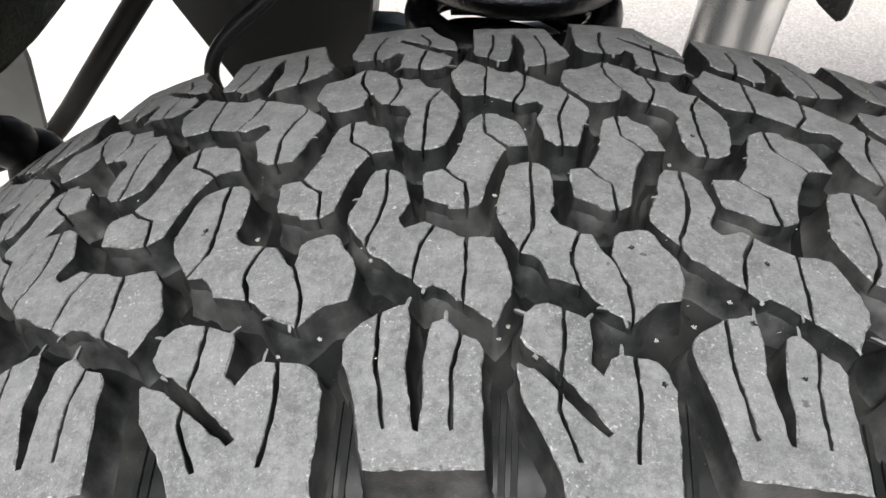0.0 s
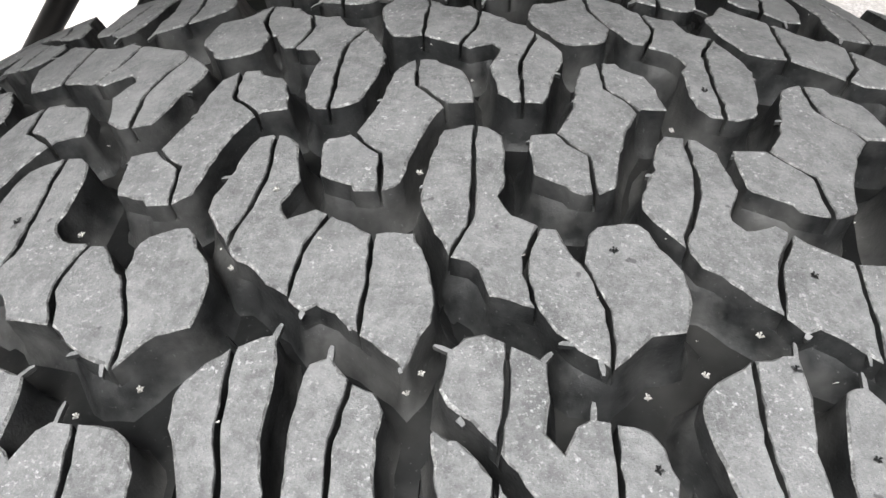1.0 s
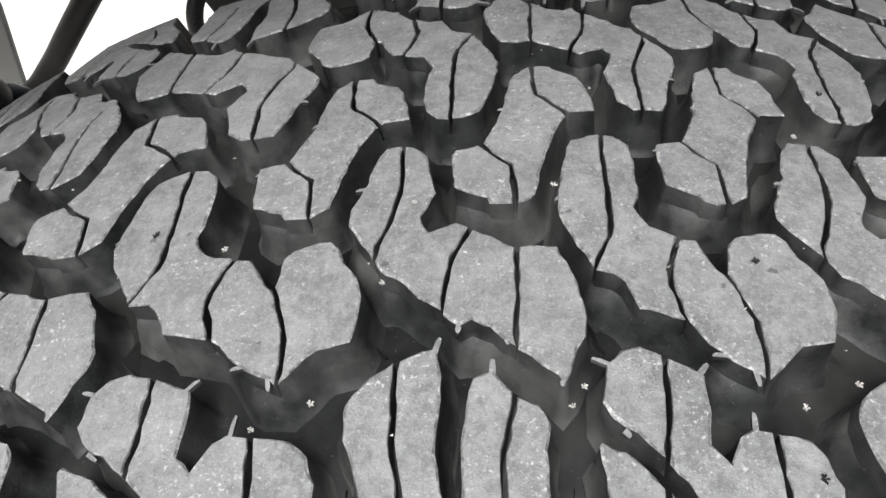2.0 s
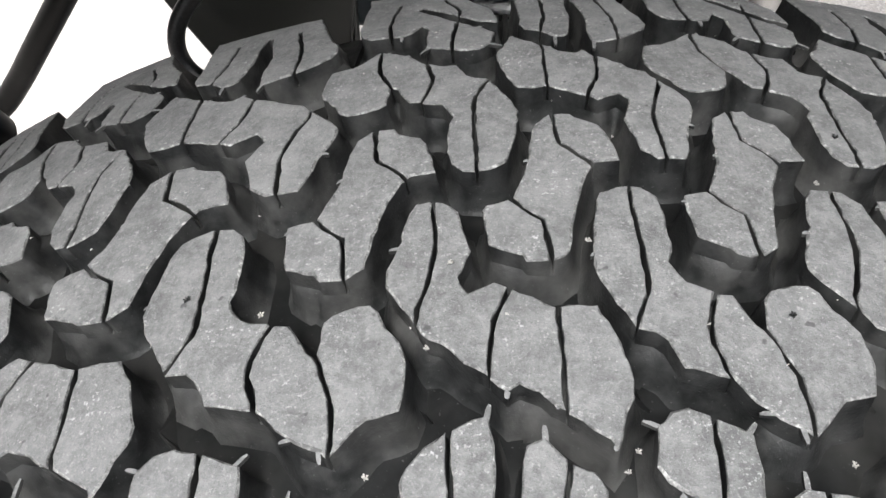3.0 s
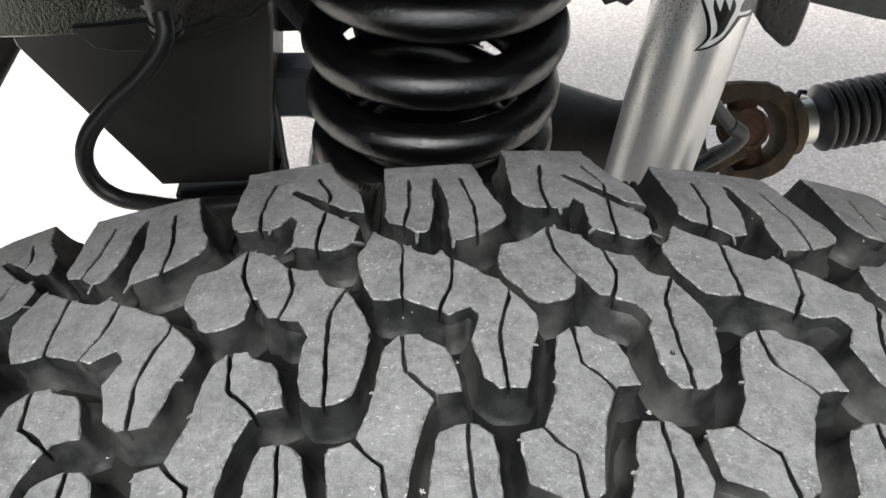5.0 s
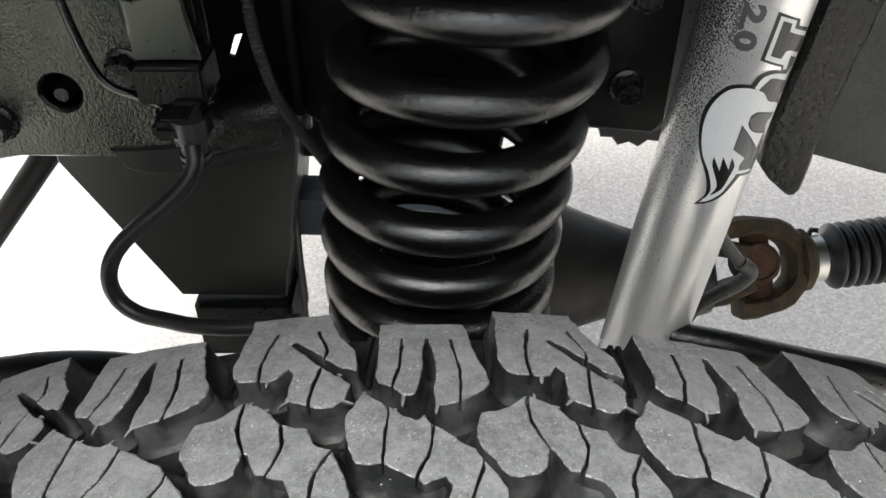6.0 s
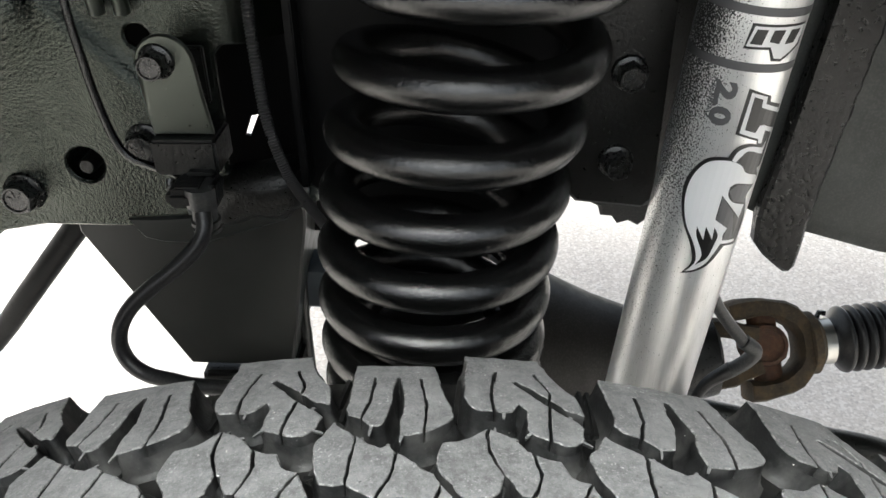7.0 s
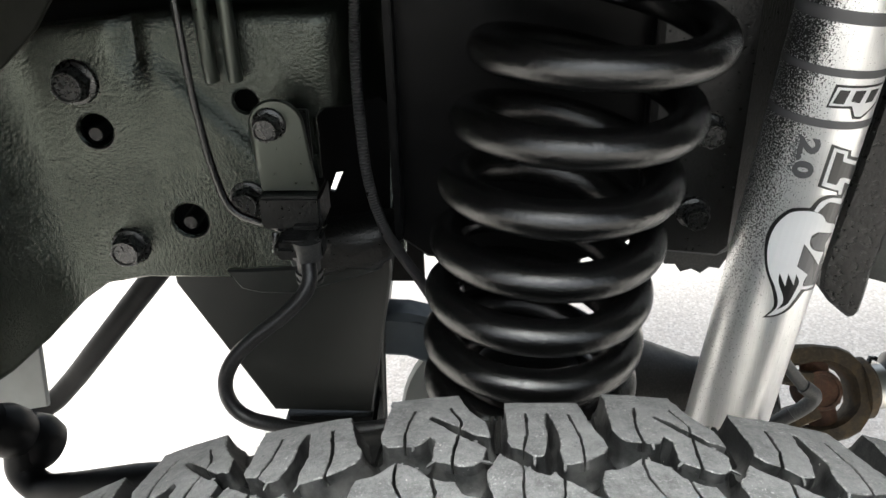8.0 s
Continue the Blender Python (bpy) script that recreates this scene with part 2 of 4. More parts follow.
def sweep(bm, path, radius, sides=12, close=False, caps=True, squash=None):
    """A tube along a list of points; radius is a number or a function of the index."""
    pts = [Vector(p) for p in path]
    ring, up = [], Vector((0, 0, 1))
    for i, p in enumerate(pts):
        d = (pts[min(i + 1, len(pts) - 1)] - pts[max(i - 1, 0)]).normalized()
        if i == 0:
            side = d.cross(up if abs(d.z) < 0.95 else Vector((0, 1, 0))).normalized()
        else:
            side = (side - d * side.dot(d)).normalized()
        top = side.cross(d)
        r = radius(i) if callable(radius) else radius
        ring.append([bm.verts.new(p + (side * math.cos(a) + top * math.sin(a)) * r) for a in (2 * math.pi * k / sides for k in range(sides))])
    for a, b in zip(ring, ring[1:]):
        for k in range(sides):
            bm.faces.new((a[k], a[(k + 1) % sides], b[(k + 1) % sides], b[k]))
    if caps:
        bm.faces.new(ring[0][::-1]), bm.faces.new(ring[-1])
    return bm


def curve_through(points, steps=8):
    """Points of a smooth line (Catmull-Rom) through the given ones."""
    p = [Vector(q) for q in points]
    p = [2 * p[0] - p[1]] + p + [2 * p[-1] - p[-2]]
    out = []
    for a, b, c, d in zip(p, p[1:], p[2:], p[3:]):
        for k in range(steps):
            t = k / steps
            out.append(0.5 * (2 * b + (c - a) * t + (2 * a - 5 * b + 4 * c - d) * t * t + (3 * b - a - 3 * c + d) * t ** 3))
    return out + [p[-2]]


def lathe(bm, profile, origin, axis, sides=32, caps=True):
    """Turns (radius, height) pairs round the axis through origin."""
    m = Matrix.Translation(origin) @ Vector(axis).to_track_quat("Z", "Y").to_matrix().to_4x4()
    rings = []
    for r, h in profile:
        rings.append([bm.verts.new(m @ Vector((r * math.cos(2 * math.pi * k / sides), r * math.sin(2 * math.pi * k / sides), h))) for k in range(sides)])
    for a, b in zip(rings, rings[1:]):
        for k in range(sides):
            bm.faces.new((a[k], a[(k + 1) % sides], b[(k + 1) % sides], b[k]))
    if caps:
        bm.faces.new(rings[0][::-1]), bm.faces.new(rings[-1])
    return bm


def inside(p, loop):
    x, y, hit = p[0], p[1], False
    for (ax, ay), (bx, by) in zip(loop, loop[1:] + loop[:1]):
        if (ay > y) != (by > y) and x < (bx - ax) * (y - ay) / (by - ay) + ax:
            hit = not hit
    return hit


def area(loop):
    return sum(a[0] * b[1] - b[0] * a[1] for a, b in zip(loop, loop[1:] + loop[:1])) / 2


def split_edges(loop, step):
    out = []
    for a, b in zip(loop, loop[1:] + loop[:1]):
        k = max(1, int(math.dist(a, b) / step + 0.5))
        out += [(a[0] + (b[0] - a[0]) * i / k, a[1] + (b[1] - a[1]) * i / k) for i in range(k)]
    return out


def fill(loops, step):
    """Triangles of a region: the first loop is its outline, the others are holes. Points inside every step."""
    pts, edges = [], []
    for lp in loops:
        s = len(pts)
        pts += lp
        edges += [(s + i, s + (i + 1) % len(lp)) for i in range(len(lp))]
    xs, ys = [p[0] for p in loops[0]], [p[1] for p in loops[0]]
    ring = len(pts)
    y = min(ys) + step / 2
    while y < max(ys):
        x = min(xs) + step / 2
        while x < max(xs):
            q = (x, y)
            if inside(q, loops[0]) and not any(inside(q, h) for h in loops[1:]) and min(math.dist(q, p) for p in pts[:ring]) > step * 0.45:
                pts.append(q)
            x += step
        y += step
    v, _, f, *_ = delaunay_2d_cdt([Vector(p) for p in pts], edges, [], 0, 1e-7)
    v = [tuple(p) for p in v]
    tri = []
    for t in f:
        c = (sum(v[i][0] for i in t) / 3, sum(v[i][1] for i in t) / 3)
        if inside(c, loops[0]) and not any(inside(c, h) for h in loops[1:]):
            tri.append(tuple(t))
    return v, tri


def slab(bm, loops, depth, place, step=0.02, bevel=0.0015):
    """A plate with bevelled rim: loops in its plane, place(a, b, h) gives the point h deep behind the face."""
    loops = [lp if area(lp) > 0 else lp[::-1] for lp in loops[:1]] + [lp if area(lp) < 0 else lp[::-1] for lp in loops[1:]]
    loops = [split_edges(lp, step) for lp in loops]
    v, tri = fill(loops, step)
    near = {}

    def vert(a, b, h):
        k = (round(a, 6), round(b, 6), round(h, 6))
        if k not in near:
            near[k] = bm.verts.new(place(a, b, h))
        return near[k]

    def add(*q):
        if len(set(q)) == len(q):
            try:
                bm.faces.new(q)
            except ValueError:
                pass

    rims = []
    for lp in loops:
        n = len(lp)
        ins = []
        for i in range(n):
            a, p, b = lp[i - 1], lp[i], lp[(i + 1) % n]
            d1, d2 = Vector((p[0] - a[0], p[1] - a[1])).normalized(), Vector((b[0] - p[0], b[1] - p[1])).normalized()
            nn = Vector((-d1.y - d2.y, d1.x + d2.x))
            nn = nn.normalized() * bevel if nn.length > 1e-6 else Vector((0, 0))
            ins.append((p[0] + nn.x, p[1] + nn.y))
        rims.append(ins)
    move = {(round(p[0], 6), round(p[1], 6)): q for lp, ins in zip(loops, rims) for p, q in zip(lp, ins)}
    for t in tri:
        q = [move.get((round(v[i][0], 6), round(v[i][1], 6)), v[i]) for i in t]
        add(*(vert(*p, 0.0) for p in q))
        add(*(vert(*v[i], depth) for i in t[::-1]))
    for lp, ins in zip(loops, rims):
        n = len(lp)
        for i in range(n):
            j = (i + 1) % n
            add(vert(*ins[j], 0.0), vert(*ins[i], 0.0), vert(*lp[i], bevel), vert(*lp[j], bevel))
            add(vert(*lp[j], bevel), vert(*lp[i], bevel), vert(*lp[i], depth), vert(*lp[j], depth))
    return bm


def on_y(y):
    """Places for a plate that faces the camera's side: (x, z) in the plane y, depth going away."""
    return lambda a, b, h: (a, y + h, b)


def circle(x, z, r, n=20):
    return [(x + r * math.cos(2 * math.pi * k / n), z + r * math.sin(2 * math.pi * k / n)) for k in range(n)]


def box(bm, lo, hi, bevel=0.002):
    m = bmesh.ops.create_cube(bm, size=1)
    vs = m["verts"]
    for v in vs:
        v.co = Vector([(a + b) / 2 + c * (b - a) for a, b, c in zip(lo, hi, v.co)])
    if bevel:
        es = list({e for v in vs for e in v.link_edges})
        bmesh.ops.bevel(bm, geom=es, offset=bevel, segments=2, affect="EDGES")
    return bm


# ---- ground ----
bm = bmesh.new()
bmesh.ops.create_grid(bm, x_segments=60, y_segments=60, size=60)
tagged(link("ground", bm, CONCRETE), "pale weathered concrete ground with fine aggregate", "ground", kind="structure")

# ---- tyre ----
R, CROWN, CROWN_EDGE, MID = 0.4805, 0.943, 8.29, -0.009
BLOCK, SIPE = 0.0132, 0.0011


def tread_radius(v):
    w = min(abs(v), 0.128)
    return R - CROWN * w * w - CROWN_EDGE * w ** 4 - 1.1 * (abs(v) - w)


def on_tyre(s, v, h=0.0):
    a, r = s / R, tread_radius(v) + h
    return (r * math.sin(a), v, R + r * math.cos(a))


# Lengths of the pitches round the tread, in mm, to both sides of the uppermost one; the rest are alike.
AHEAD, BEHIND = [50, 55, 66, 64, 58, 50], [49, 65.5, 62, 58, 50, 50]
REST = (2 * math.pi * R * 1000 - sum(AHEAD) - sum(BEHIND)) / 42
steps = AHEAD + [REST] * 42 + BEHIND[::-1]
centres = [-18.0]
for q in steps[:-1]:
    centres.append(centres[-1] + q)
COUNT = len(centres)

# Outlines of the tread blocks in mm (along the tread, across it) from the middle of their pitch, for one half of the
# tread; the other half is the same, turned round by 180 degrees.
S_BLOCK = [(-3.1, 22.7), (1.4, 26.2), (6.7, 26.3), (7.9, 23.9), (13.6, 20.8), (15.3, 17.4), (16.5, 11.5), (17.5, 5.8), (11.2, 5.3), (9.7, 2.9), (8.4, 0.3), (6.5, -3.6), (3.8, -12.8), (1.9, -23.1), (1.4, -24.8), (-1.9, -27.4), (-5.8, -27.6), (-8.9, -27), (-10, -25.2), (-17, -22.2), (-17.5, -20.9), (-18.3, -11.1), (-17.8, -8.3), (-11.1, -6.6), (-9.9, -3.6), (-7.7, 1.1), (-6, 7.3), (-5.5, 12.8), (-3.9, 19.6)]
S_SIPES = [[(1.9, 26.6), (2.1, 18.8), (2.6, 13.3), (5.4, 10.3), (9.2, 5.9), (10.7, 3.6)], [(-11.5, -6.5), (-8.7, -10.5), (-4, -14.7), (-3.7, -20), (-3.3, -25.1), (-3.1, -27.9)]]
HOOK = [(-36.3, -5.6), (-32.5, -5.7), (-29, -5.7), (-25.3, -9.7), (-24.1, -15.7), (-22.6, -22.8), (-23.5, -25.2), (-25.8, -30.5), (-25.4, -32.4), (-23.3, -35.4), (-17.1, -32.6), (-14.2, -34.5), (-8.8, -37.5), (-3.1, -40.8), (1.6, -39.9), (5.6, -40.7), (8.6, -47.1), (10.2, -53.2), (11.3, -59), (10.7, -63.2), (8.9, -66), (8, -68.8), (5.7, -73.9), (4.6, -71.6), (1.5, -69.5), (-3.6, -65.4), (-6.8, -63.2), (-8.9, -61.1), (-13.4, -59.1), (-16.2, -60.6), (-19.9, -56.3), (-24.9, -53.2), (-30.2, -48), (-33.3, -46.7), (-35.9, -42.1), (-41.5, -34.4), (-43.2, -31), (-43, -26.3), (-41.2, -21.7), (-39.6, -17.7), (-39.2, -13.7), (-37.9, -8.9)]
HOOK_SIPES = [[(-31.5, -5.5), (-31.3, -14.6), (-30.9, -19.9), (-31.5, -24.9), (-32.9, -31), (-34.3, -35.4), (-35.6, -38.2), (-36.2, -42.4)], [(-14, -34.5), (-15.9, -39.2), (-17.9, -43.3), (-18.8, -48.6), (-19.8, -56.8)], [(-3.2, -40.8), (-3.3, -46.1), (-3.3, -51.5), (-3.4, -56.6), (-3.8, -62.7), (-3.8, -65.6)]]
FORK = [(-38.9, -6.9), (-34.7, -4.5), (-31.9, -4.2), (-28.5, -4.8), (-25.7, -8.3), (-24.7, -13.6), (-24.9, -20.7), (-25, -25.7), (-26.2, -28.9), (-25.3, -32.1), (-23.4, -35.3), (-21.1, -36.2), (-18.4, -37.1), (-17.8, -38.1), (-14.2, -38.7), (-12.7, -41.7), (-10.6, -46.6), (-8.9, -48), (-8.2, -44), (-7.6, -39.2), (-5.6, -37.5), (0.6, -35.8), (3.1, -36.1), (5.1, -37.9), (7, -42.1), (10, -46.3), (11.2, -48.4), (11.9, -51.8), (11.8, -55.8), (11.3, -59.6), (10.3, -62.7), (7.9, -63.5), (3.4, -64.4), (1.1, -66.1), (-1.5, -69), (-4.5, -71.8), (-6.6, -70.5), (-9.1, -69.3), (-11.1, -68.1), (-12.7, -66.6), (-14.7, -64.5), (-17, -60.8), (-18.4, -59.5), (-23.5, -57.6), (-27.6, -56.4), (-28.6, -53.9), (-30.1, -49.9), (-32.2, -48), (-36.2, -47), (-37, -44.7), (-39.3, -40.2), (-42, -34.1), (-43.2, -29.3), (-42.6, -22.8), (-41.1, -14.2), (-39.8, -9.1)]
FORK_SIPES = [[(-31.6, -4.2), (-32, -11.3), (-31.7, -18.5), (-31.7, -27), (-31.9, -34.8), (-32.4, -37.8), (-34.1, -42.1), (-36.3, -46.8)], [(-17.6, -38.1), (-18.8, -41.5), (-20.5, -47), (-20.6, -51.1), (-19.6, -55), (-18.6, -59.1)], [(-8.8, -48.1), (-6.9, -52.9), (-4.9, -58.7), (-4.4, -64.2), (-4.4, -68.9), (-4.8, -71.7)]]
COMB = [(-39.6, -78.4), (-38.2, -74.7), (-34.2, -71.2), (-29.1, -68), (-23.3, -66), (-20.3, -65.7), (-19.3, -73.9), (-20.5, -84.7), (-18.9, -93.2), (-17.1, -104.2), (-15.6, -104.5), (-14.7, -94.9), (-15.2, -85.7), (-13.9, -77.8), (-12.8, -72.2), (-11.1, -71), (-8.6, -70.8), (-6.3, -73.3), (-4.1, -75.8), (0.7, -78.1), (2.5, -81.7), (1.6, -86.8), (2.4, -98.2), (2.9, -114.7), (-30.8, -114.3), (-32.6, -106.7), (-34.4, -97.4), (-36.8, -89.1), (-39, -83.8)]
COMB_SIPES = [[(-28.9, -68), (-29.1, -77.2), (-29, -84.3), (-27.4, -92.9), (-25.6, -103.7)], [(-4.3, -75.6), (-5.3, -81.6), (-6.5, -86.8), (-6.7, -95), (-6.6, -104.3)]]
NOTCH = [(-38.5, -69.6), (-35.5, -66.2), (-32, -65.5), (-27.2, -67.7), (-22.2, -69.9), (-19.9, -71.2), (-19.8, -78.9), (-20.3, -85.1), (-17.6, -88.7), (-15, -83.2), (-12.3, -81.8), (-8.6, -82.6), (-2.1, -83.4), (0.7, -86.8), (2.1, -92), (2, -100.1), (1.8, -109.2), (1.1, -116.3), (2, -125), (-27.5, -125), (-31.6, -111.2), (-35.3, -103.8), (-39.5, -96.7), (-41.2, -86), (-40.7, -84.9), (-37.8, -86.7), (-36.1, -86.8), (-34.5, -88.1), (-28, -95.2), (-21.8, -101.7), (-17.5, -105.6), (-16.1, -104.3), (-18, -101.6), (-24.1, -94), (-29, -88.2), (-33.9, -83.2), (-35.8, -82.4), (-38, -80.3), (-39.7, -77.1)]
NOTCH_SIPES = [[(-27.4, -67.7), (-27.5, -75.7), (-28, -81.2), (-28.9, -88.2)], [(-29.2, -93.6), (-29.8, -98.2), (-28.5, -102.4), (-26.1, -108.1), (-24.7, -112.4)], [(-8.6, -82.6), (-7.9, -92.7), (-8.2, -99.2), (-9.3, -106.8), (-10, -112.4)]]


def perimeter(loop):
    at = [0.0]
    for a, b in zip(loop, loop[1:] + loop[:1]):
        at.append(at[-1] + math.dist(a, b))
    return at


def nearest(loop, p):
    at, best = perimeter(loop), (1e9, 0)
    for i, (a, b) in enumerate(zip(loop, loop[1:] + loop[:1])):
        d = Vector(b) - Vector(a)
        t = min(1, max(0, (Vector(p) - Vector(a)).dot(d) / max(d.length_squared, 1e-12)))
        best = min(best, ((Vector(a) + d * t - Vector(p)).length, at[i] + t * d.length))
    return best


def stretch(loop, lo, hi):
    """The stretch of the loop from lo to hi along it, with its ends."""
    at = perimeter(loop)
    whole = at[-1]
    lo, hi = lo % whole, hi % whole
    if hi <= lo:
        hi += whole

    def point(s):
        s %= whole
        i = max(k for k in range(len(loop)) if at[k] <= s + 1e-9)
        t = (s - at[i]) / max(at[i + 1] - at[i], 1e-12)
        a, b = loop[i], loop[(i + 1) % len(loop)]
        return (a[0] + (b[0] - a[0]) * t, a[1] + (b[1] - a[1]) * t)

    mid = sorted((at[i] + k * whole, loop[i]) for i in range(len(loop)) for k in (0, 1) if lo + 0.3 < at[i] + k * whole < hi - 0.3)
    return [point(lo)] + [q for _, q in mid] + [point(hi)]


def beside(path, off):
    out = []
    for i, p in enumerate(path):
        a, b = path[max(i - 1, 0)], path[min(i + 1, len(path) - 1)]
        d = Vector((b[0] - a[0], b[1] - a[1])).normalized()
        out.append((p[0] - d.y * off, p[1] + d.x * off))
    return out


def cut(loops, path, w):
    """Cuts a sipe of width w along the path: right through where it ends at the rim, else as a slit."""
    half = w / 2
    middle = path[len(path) // 2]
    k = next((i for i, lp in enumerate(loops) if inside(middle, lp)), None)
    if k is None:
        return loops
    lp = loops[k]
    (_, s0), (gap, s1) = nearest(lp, path[0]), nearest(lp, path[-1])
    left, right = beside(path, half), beside(path, -half)
    if gap < 4.0:
        a = stretch(lp, s0 + half, s1 - half) + right[-2:0:-1]
        b = stretch(lp, s1 + half, s0 - half) + left[1:-1]
        if area(a) < 0 or area(b) < 0:
            a = stretch(lp, s0 + half, s1 - half) + left[-2:0:-1]
            b = stretch(lp, s1 + half, s0 - half) + right[1:-1]
        return loops[:k] + [a, b] + loops[k + 1:]
    return loops[:k] + [stretch(lp, s0 + half, s0 - half) + left[1:] + right[:0:-1]] + loops[k + 1:]


# Pitches on top of the tyre, whose lengths differ (mm and stretch): outer half (both sides of its narrow place), inner
# half, centre row, outer and inner shoulder.
PITCH = {
    51: ((-215.0, 1.20, 1.30), (-196.0, 1.24), (-194.5, 1.24), (-204.0, 1.20), (-196.0, 1.24)),
    52: ((-146.0, 1.45, 1.36), (-133.0, 1.30), (-130.0, 1.40), (-136.0, 1.30), (-133.5, 1.29)),
    53: ((-76.0, 1.36, 1.00), (-71.5, 1.07), (-67.3, 1.08), (-64.3, 1.34), (-74.0, 1.11)),
    0: ((-26.8, 0.98, 0.98), (-19.0, 0.97), (-18.0, 1.00), (-18.0, 0.98), (-19.2, 0.975)),
    1: ((23.1, 1.02, 1.02), (27.2, 1.10), (30.3, 0.96), (35.5, 1.02), (25.5, 1.08)),
    2: ((74.9, 1.10, 1.28), (84.0, 1.42), (85.0, 1.31), (85.5, 1.06), (84.0, 1.42)),
    3: ((140.6, 1.27, 1.27), (154.0, 1.30), (153.0, 1.30), (152.0, 1.27), (154.0, 1.30)),
}
CUT = {}
SLIT = 0.0052
# Places and widths (mm) of the rounded buttresses at the feet of the blocks.
BUTTRESS = {
    "s": [(-13, -26, 3.0), (13, 20, 3.0)],
    "hook": [(-36, -45, 3.6), (-40, -37, 3.0), (-12, -61, 3.0), (-21, -31, 2.5)],
    "fork": [(-33, -49, 3.8), (-9, -68, 3.0), (-22, -36, 2.5)],
    "comb": [(-38, -79, 2.0)],
    "notch": [(-34, -70, 2.0)],
}


def cut_block(key, outline, sipes):
    """The pieces into which the sipes part a block, and for each point whether it lies on the block's own rim."""
    if key not in CUT:
        start = outline if area(outline) > 0 else outline[::-1]
        loops = [start]
        for path in sipes:
            loops = cut(loops, path, SIPE * 1000)
        loops = [split_edges(lp, 2.6) for lp in loops]
        CUT[key] = ([(lp, [nearest(start, p)[0] < 0.12 for p in lp]) for lp in loops], split_edges(start, 3.0))
    return CUT[key]


def tread_block(key, outline, sipes, index, turned, nibs, rng):
    """One block of the tread as a mesh: faces, scuffed rims, drafted walls, sipes cut in, mould nibs left on the rim."""
    lo, hi = steps[index - 1] / 50.0, steps[index] / 50.0
    sign = -1 if turned else 1
    ours = PITCH.get(index)

    def laid(p):
        u, v = sign * p[0], sign * p[1]
        if ours and key in ("hook", "fork") and not turned:
            middle, k, ahead = ours[0]
            return (middle + (u + 9) * (k if u < -9 else ahead), v)
        if ours:
            middle, k = ours[2 if key == "s" else (4 if turned else 3) if key in ("comb", "notch") else 1]
            return (middle + u * k, v)
        if key == "s":
            return (centres[index] + u * (hi if u > 0 else lo), v)
        return (centres[index] + u * (hi if turned else lo), v)

    bm = bmesh.new()
    pieces, foot = cut_block(key, outline, sipes)
    for lp, own in pieces:
        lp = [laid(p) for p in lp]
        rim = [(p[0] + rng.uniform(-0.3, 0.3), p[1] + rng.uniform(-0.3, 0.3)) for p in lp]
        n = len(rim)
        inner, outer = [], []
        for i in range(n):
            a, p, b = rim[i - 1], rim[i], rim[(i + 1) % n]
            d1, d2 = Vector((p[0] - a[0], p[1] - a[1])).normalized(), Vector((b[0] - p[0], b[1] - p[1])).normalized()
            nn = Vector((-d1.y - d2.y, d1.x + d2.x))
            nn = nn.normalized() if nn.length > 1e-6 else Vector((0, 0))
            k = rng.uniform(0.12, 0.8) if own[i] else rng.uniform(0.1, 0.25)
            draft = 0.3 if own[i] else 0.05
            inner.append((p[0] + nn.x * k, p[1] + nn.y * k))
            outer.append((lp[i][0] - nn.x * draft, lp[i][1] - nn.y * draft))
        v, tri = fill([inner], 7.0)

        def put(p, h):
            return bm.verts.new(on_tyre(p[0] / 1000, p[1] / 1000 + MID, h))

        tops = [put(p, rng.uniform(-0.00012, 0.00012)) for p in v]
        spot = {(round(p[0], 4), round(p[1], 4)): q for p, q in zip(v, tops)}
        ring0 = [spot.get((round(p[0], 4), round(p[1], 4))) or put(p, 0) for p in inner]
        ring1 = [put(p, -0.00045) for p in rim]
        ring2 = [put(p, -SLIT) for p in outer]
        for t in tri:
            f = bm.faces.new([tops[i] for i in t])
            f.smooth = True
        for i in range(n):
            j = (i + 1) % n
            f = bm.faces.new((ring1[i], ring1[j], ring0[j], ring0[i]))
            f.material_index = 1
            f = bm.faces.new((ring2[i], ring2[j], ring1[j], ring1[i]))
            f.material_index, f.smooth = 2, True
    # The foot below the sipes: walls that slope out to the groove floor, with rounded buttresses at some corners.
    lp = [laid(p) for p in foot]
    n = len(lp)
    normals, swell = [], []
    for i in range(n):
        a, p, b = lp[i - 1], lp[i], lp[(i + 1) % n]
        d1, d2 = Vector((p[0] - a[0], p[1] - a[1])).normalized(), Vector((b[0] - p[0], b[1] - p[1])).normalized()
        nn = Vector((-d1.y - d2.y, d1.x + d2.x))
        normals.append(nn.normalized() if nn.length > 1e-6 else Vector((0, 0)))
        swell.append(sum(k * math.exp(-((foot[i][0] - x) ** 2 + (foot[i][1] - y) ** 2) / 22.0) for x, y, k in BUTTRESS[key]))
    deep = [0.009 if abs(p[1]) > 108 else 0.0 for p in lp]
    rows = []
    for h, out, part_of in ((-SLIT, 0.25, 0.0), (-SLIT - 0.0012, 0.4, 0.55), (-SLIT - 0.003, 0.6, 0.85), (-BLOCK + 0.0038, 1.0, 1.0), (-BLOCK + 0.0018, 1.6, 1.05), (-BLOCK + 0.0006, 2.6, 1.1), (-BLOCK - 0.0006, 4.0, 1.2)):
        rows.append([bm.verts.new(on_tyre((p[0] - v.x * (out + k * part_of)) / 1000, (p[1] - v.y * (out + k * part_of)) / 1000 + MID, h - (q if h < -BLOCK else 0))) for p, v, k, q in zip(lp, normals, swell, deep)])
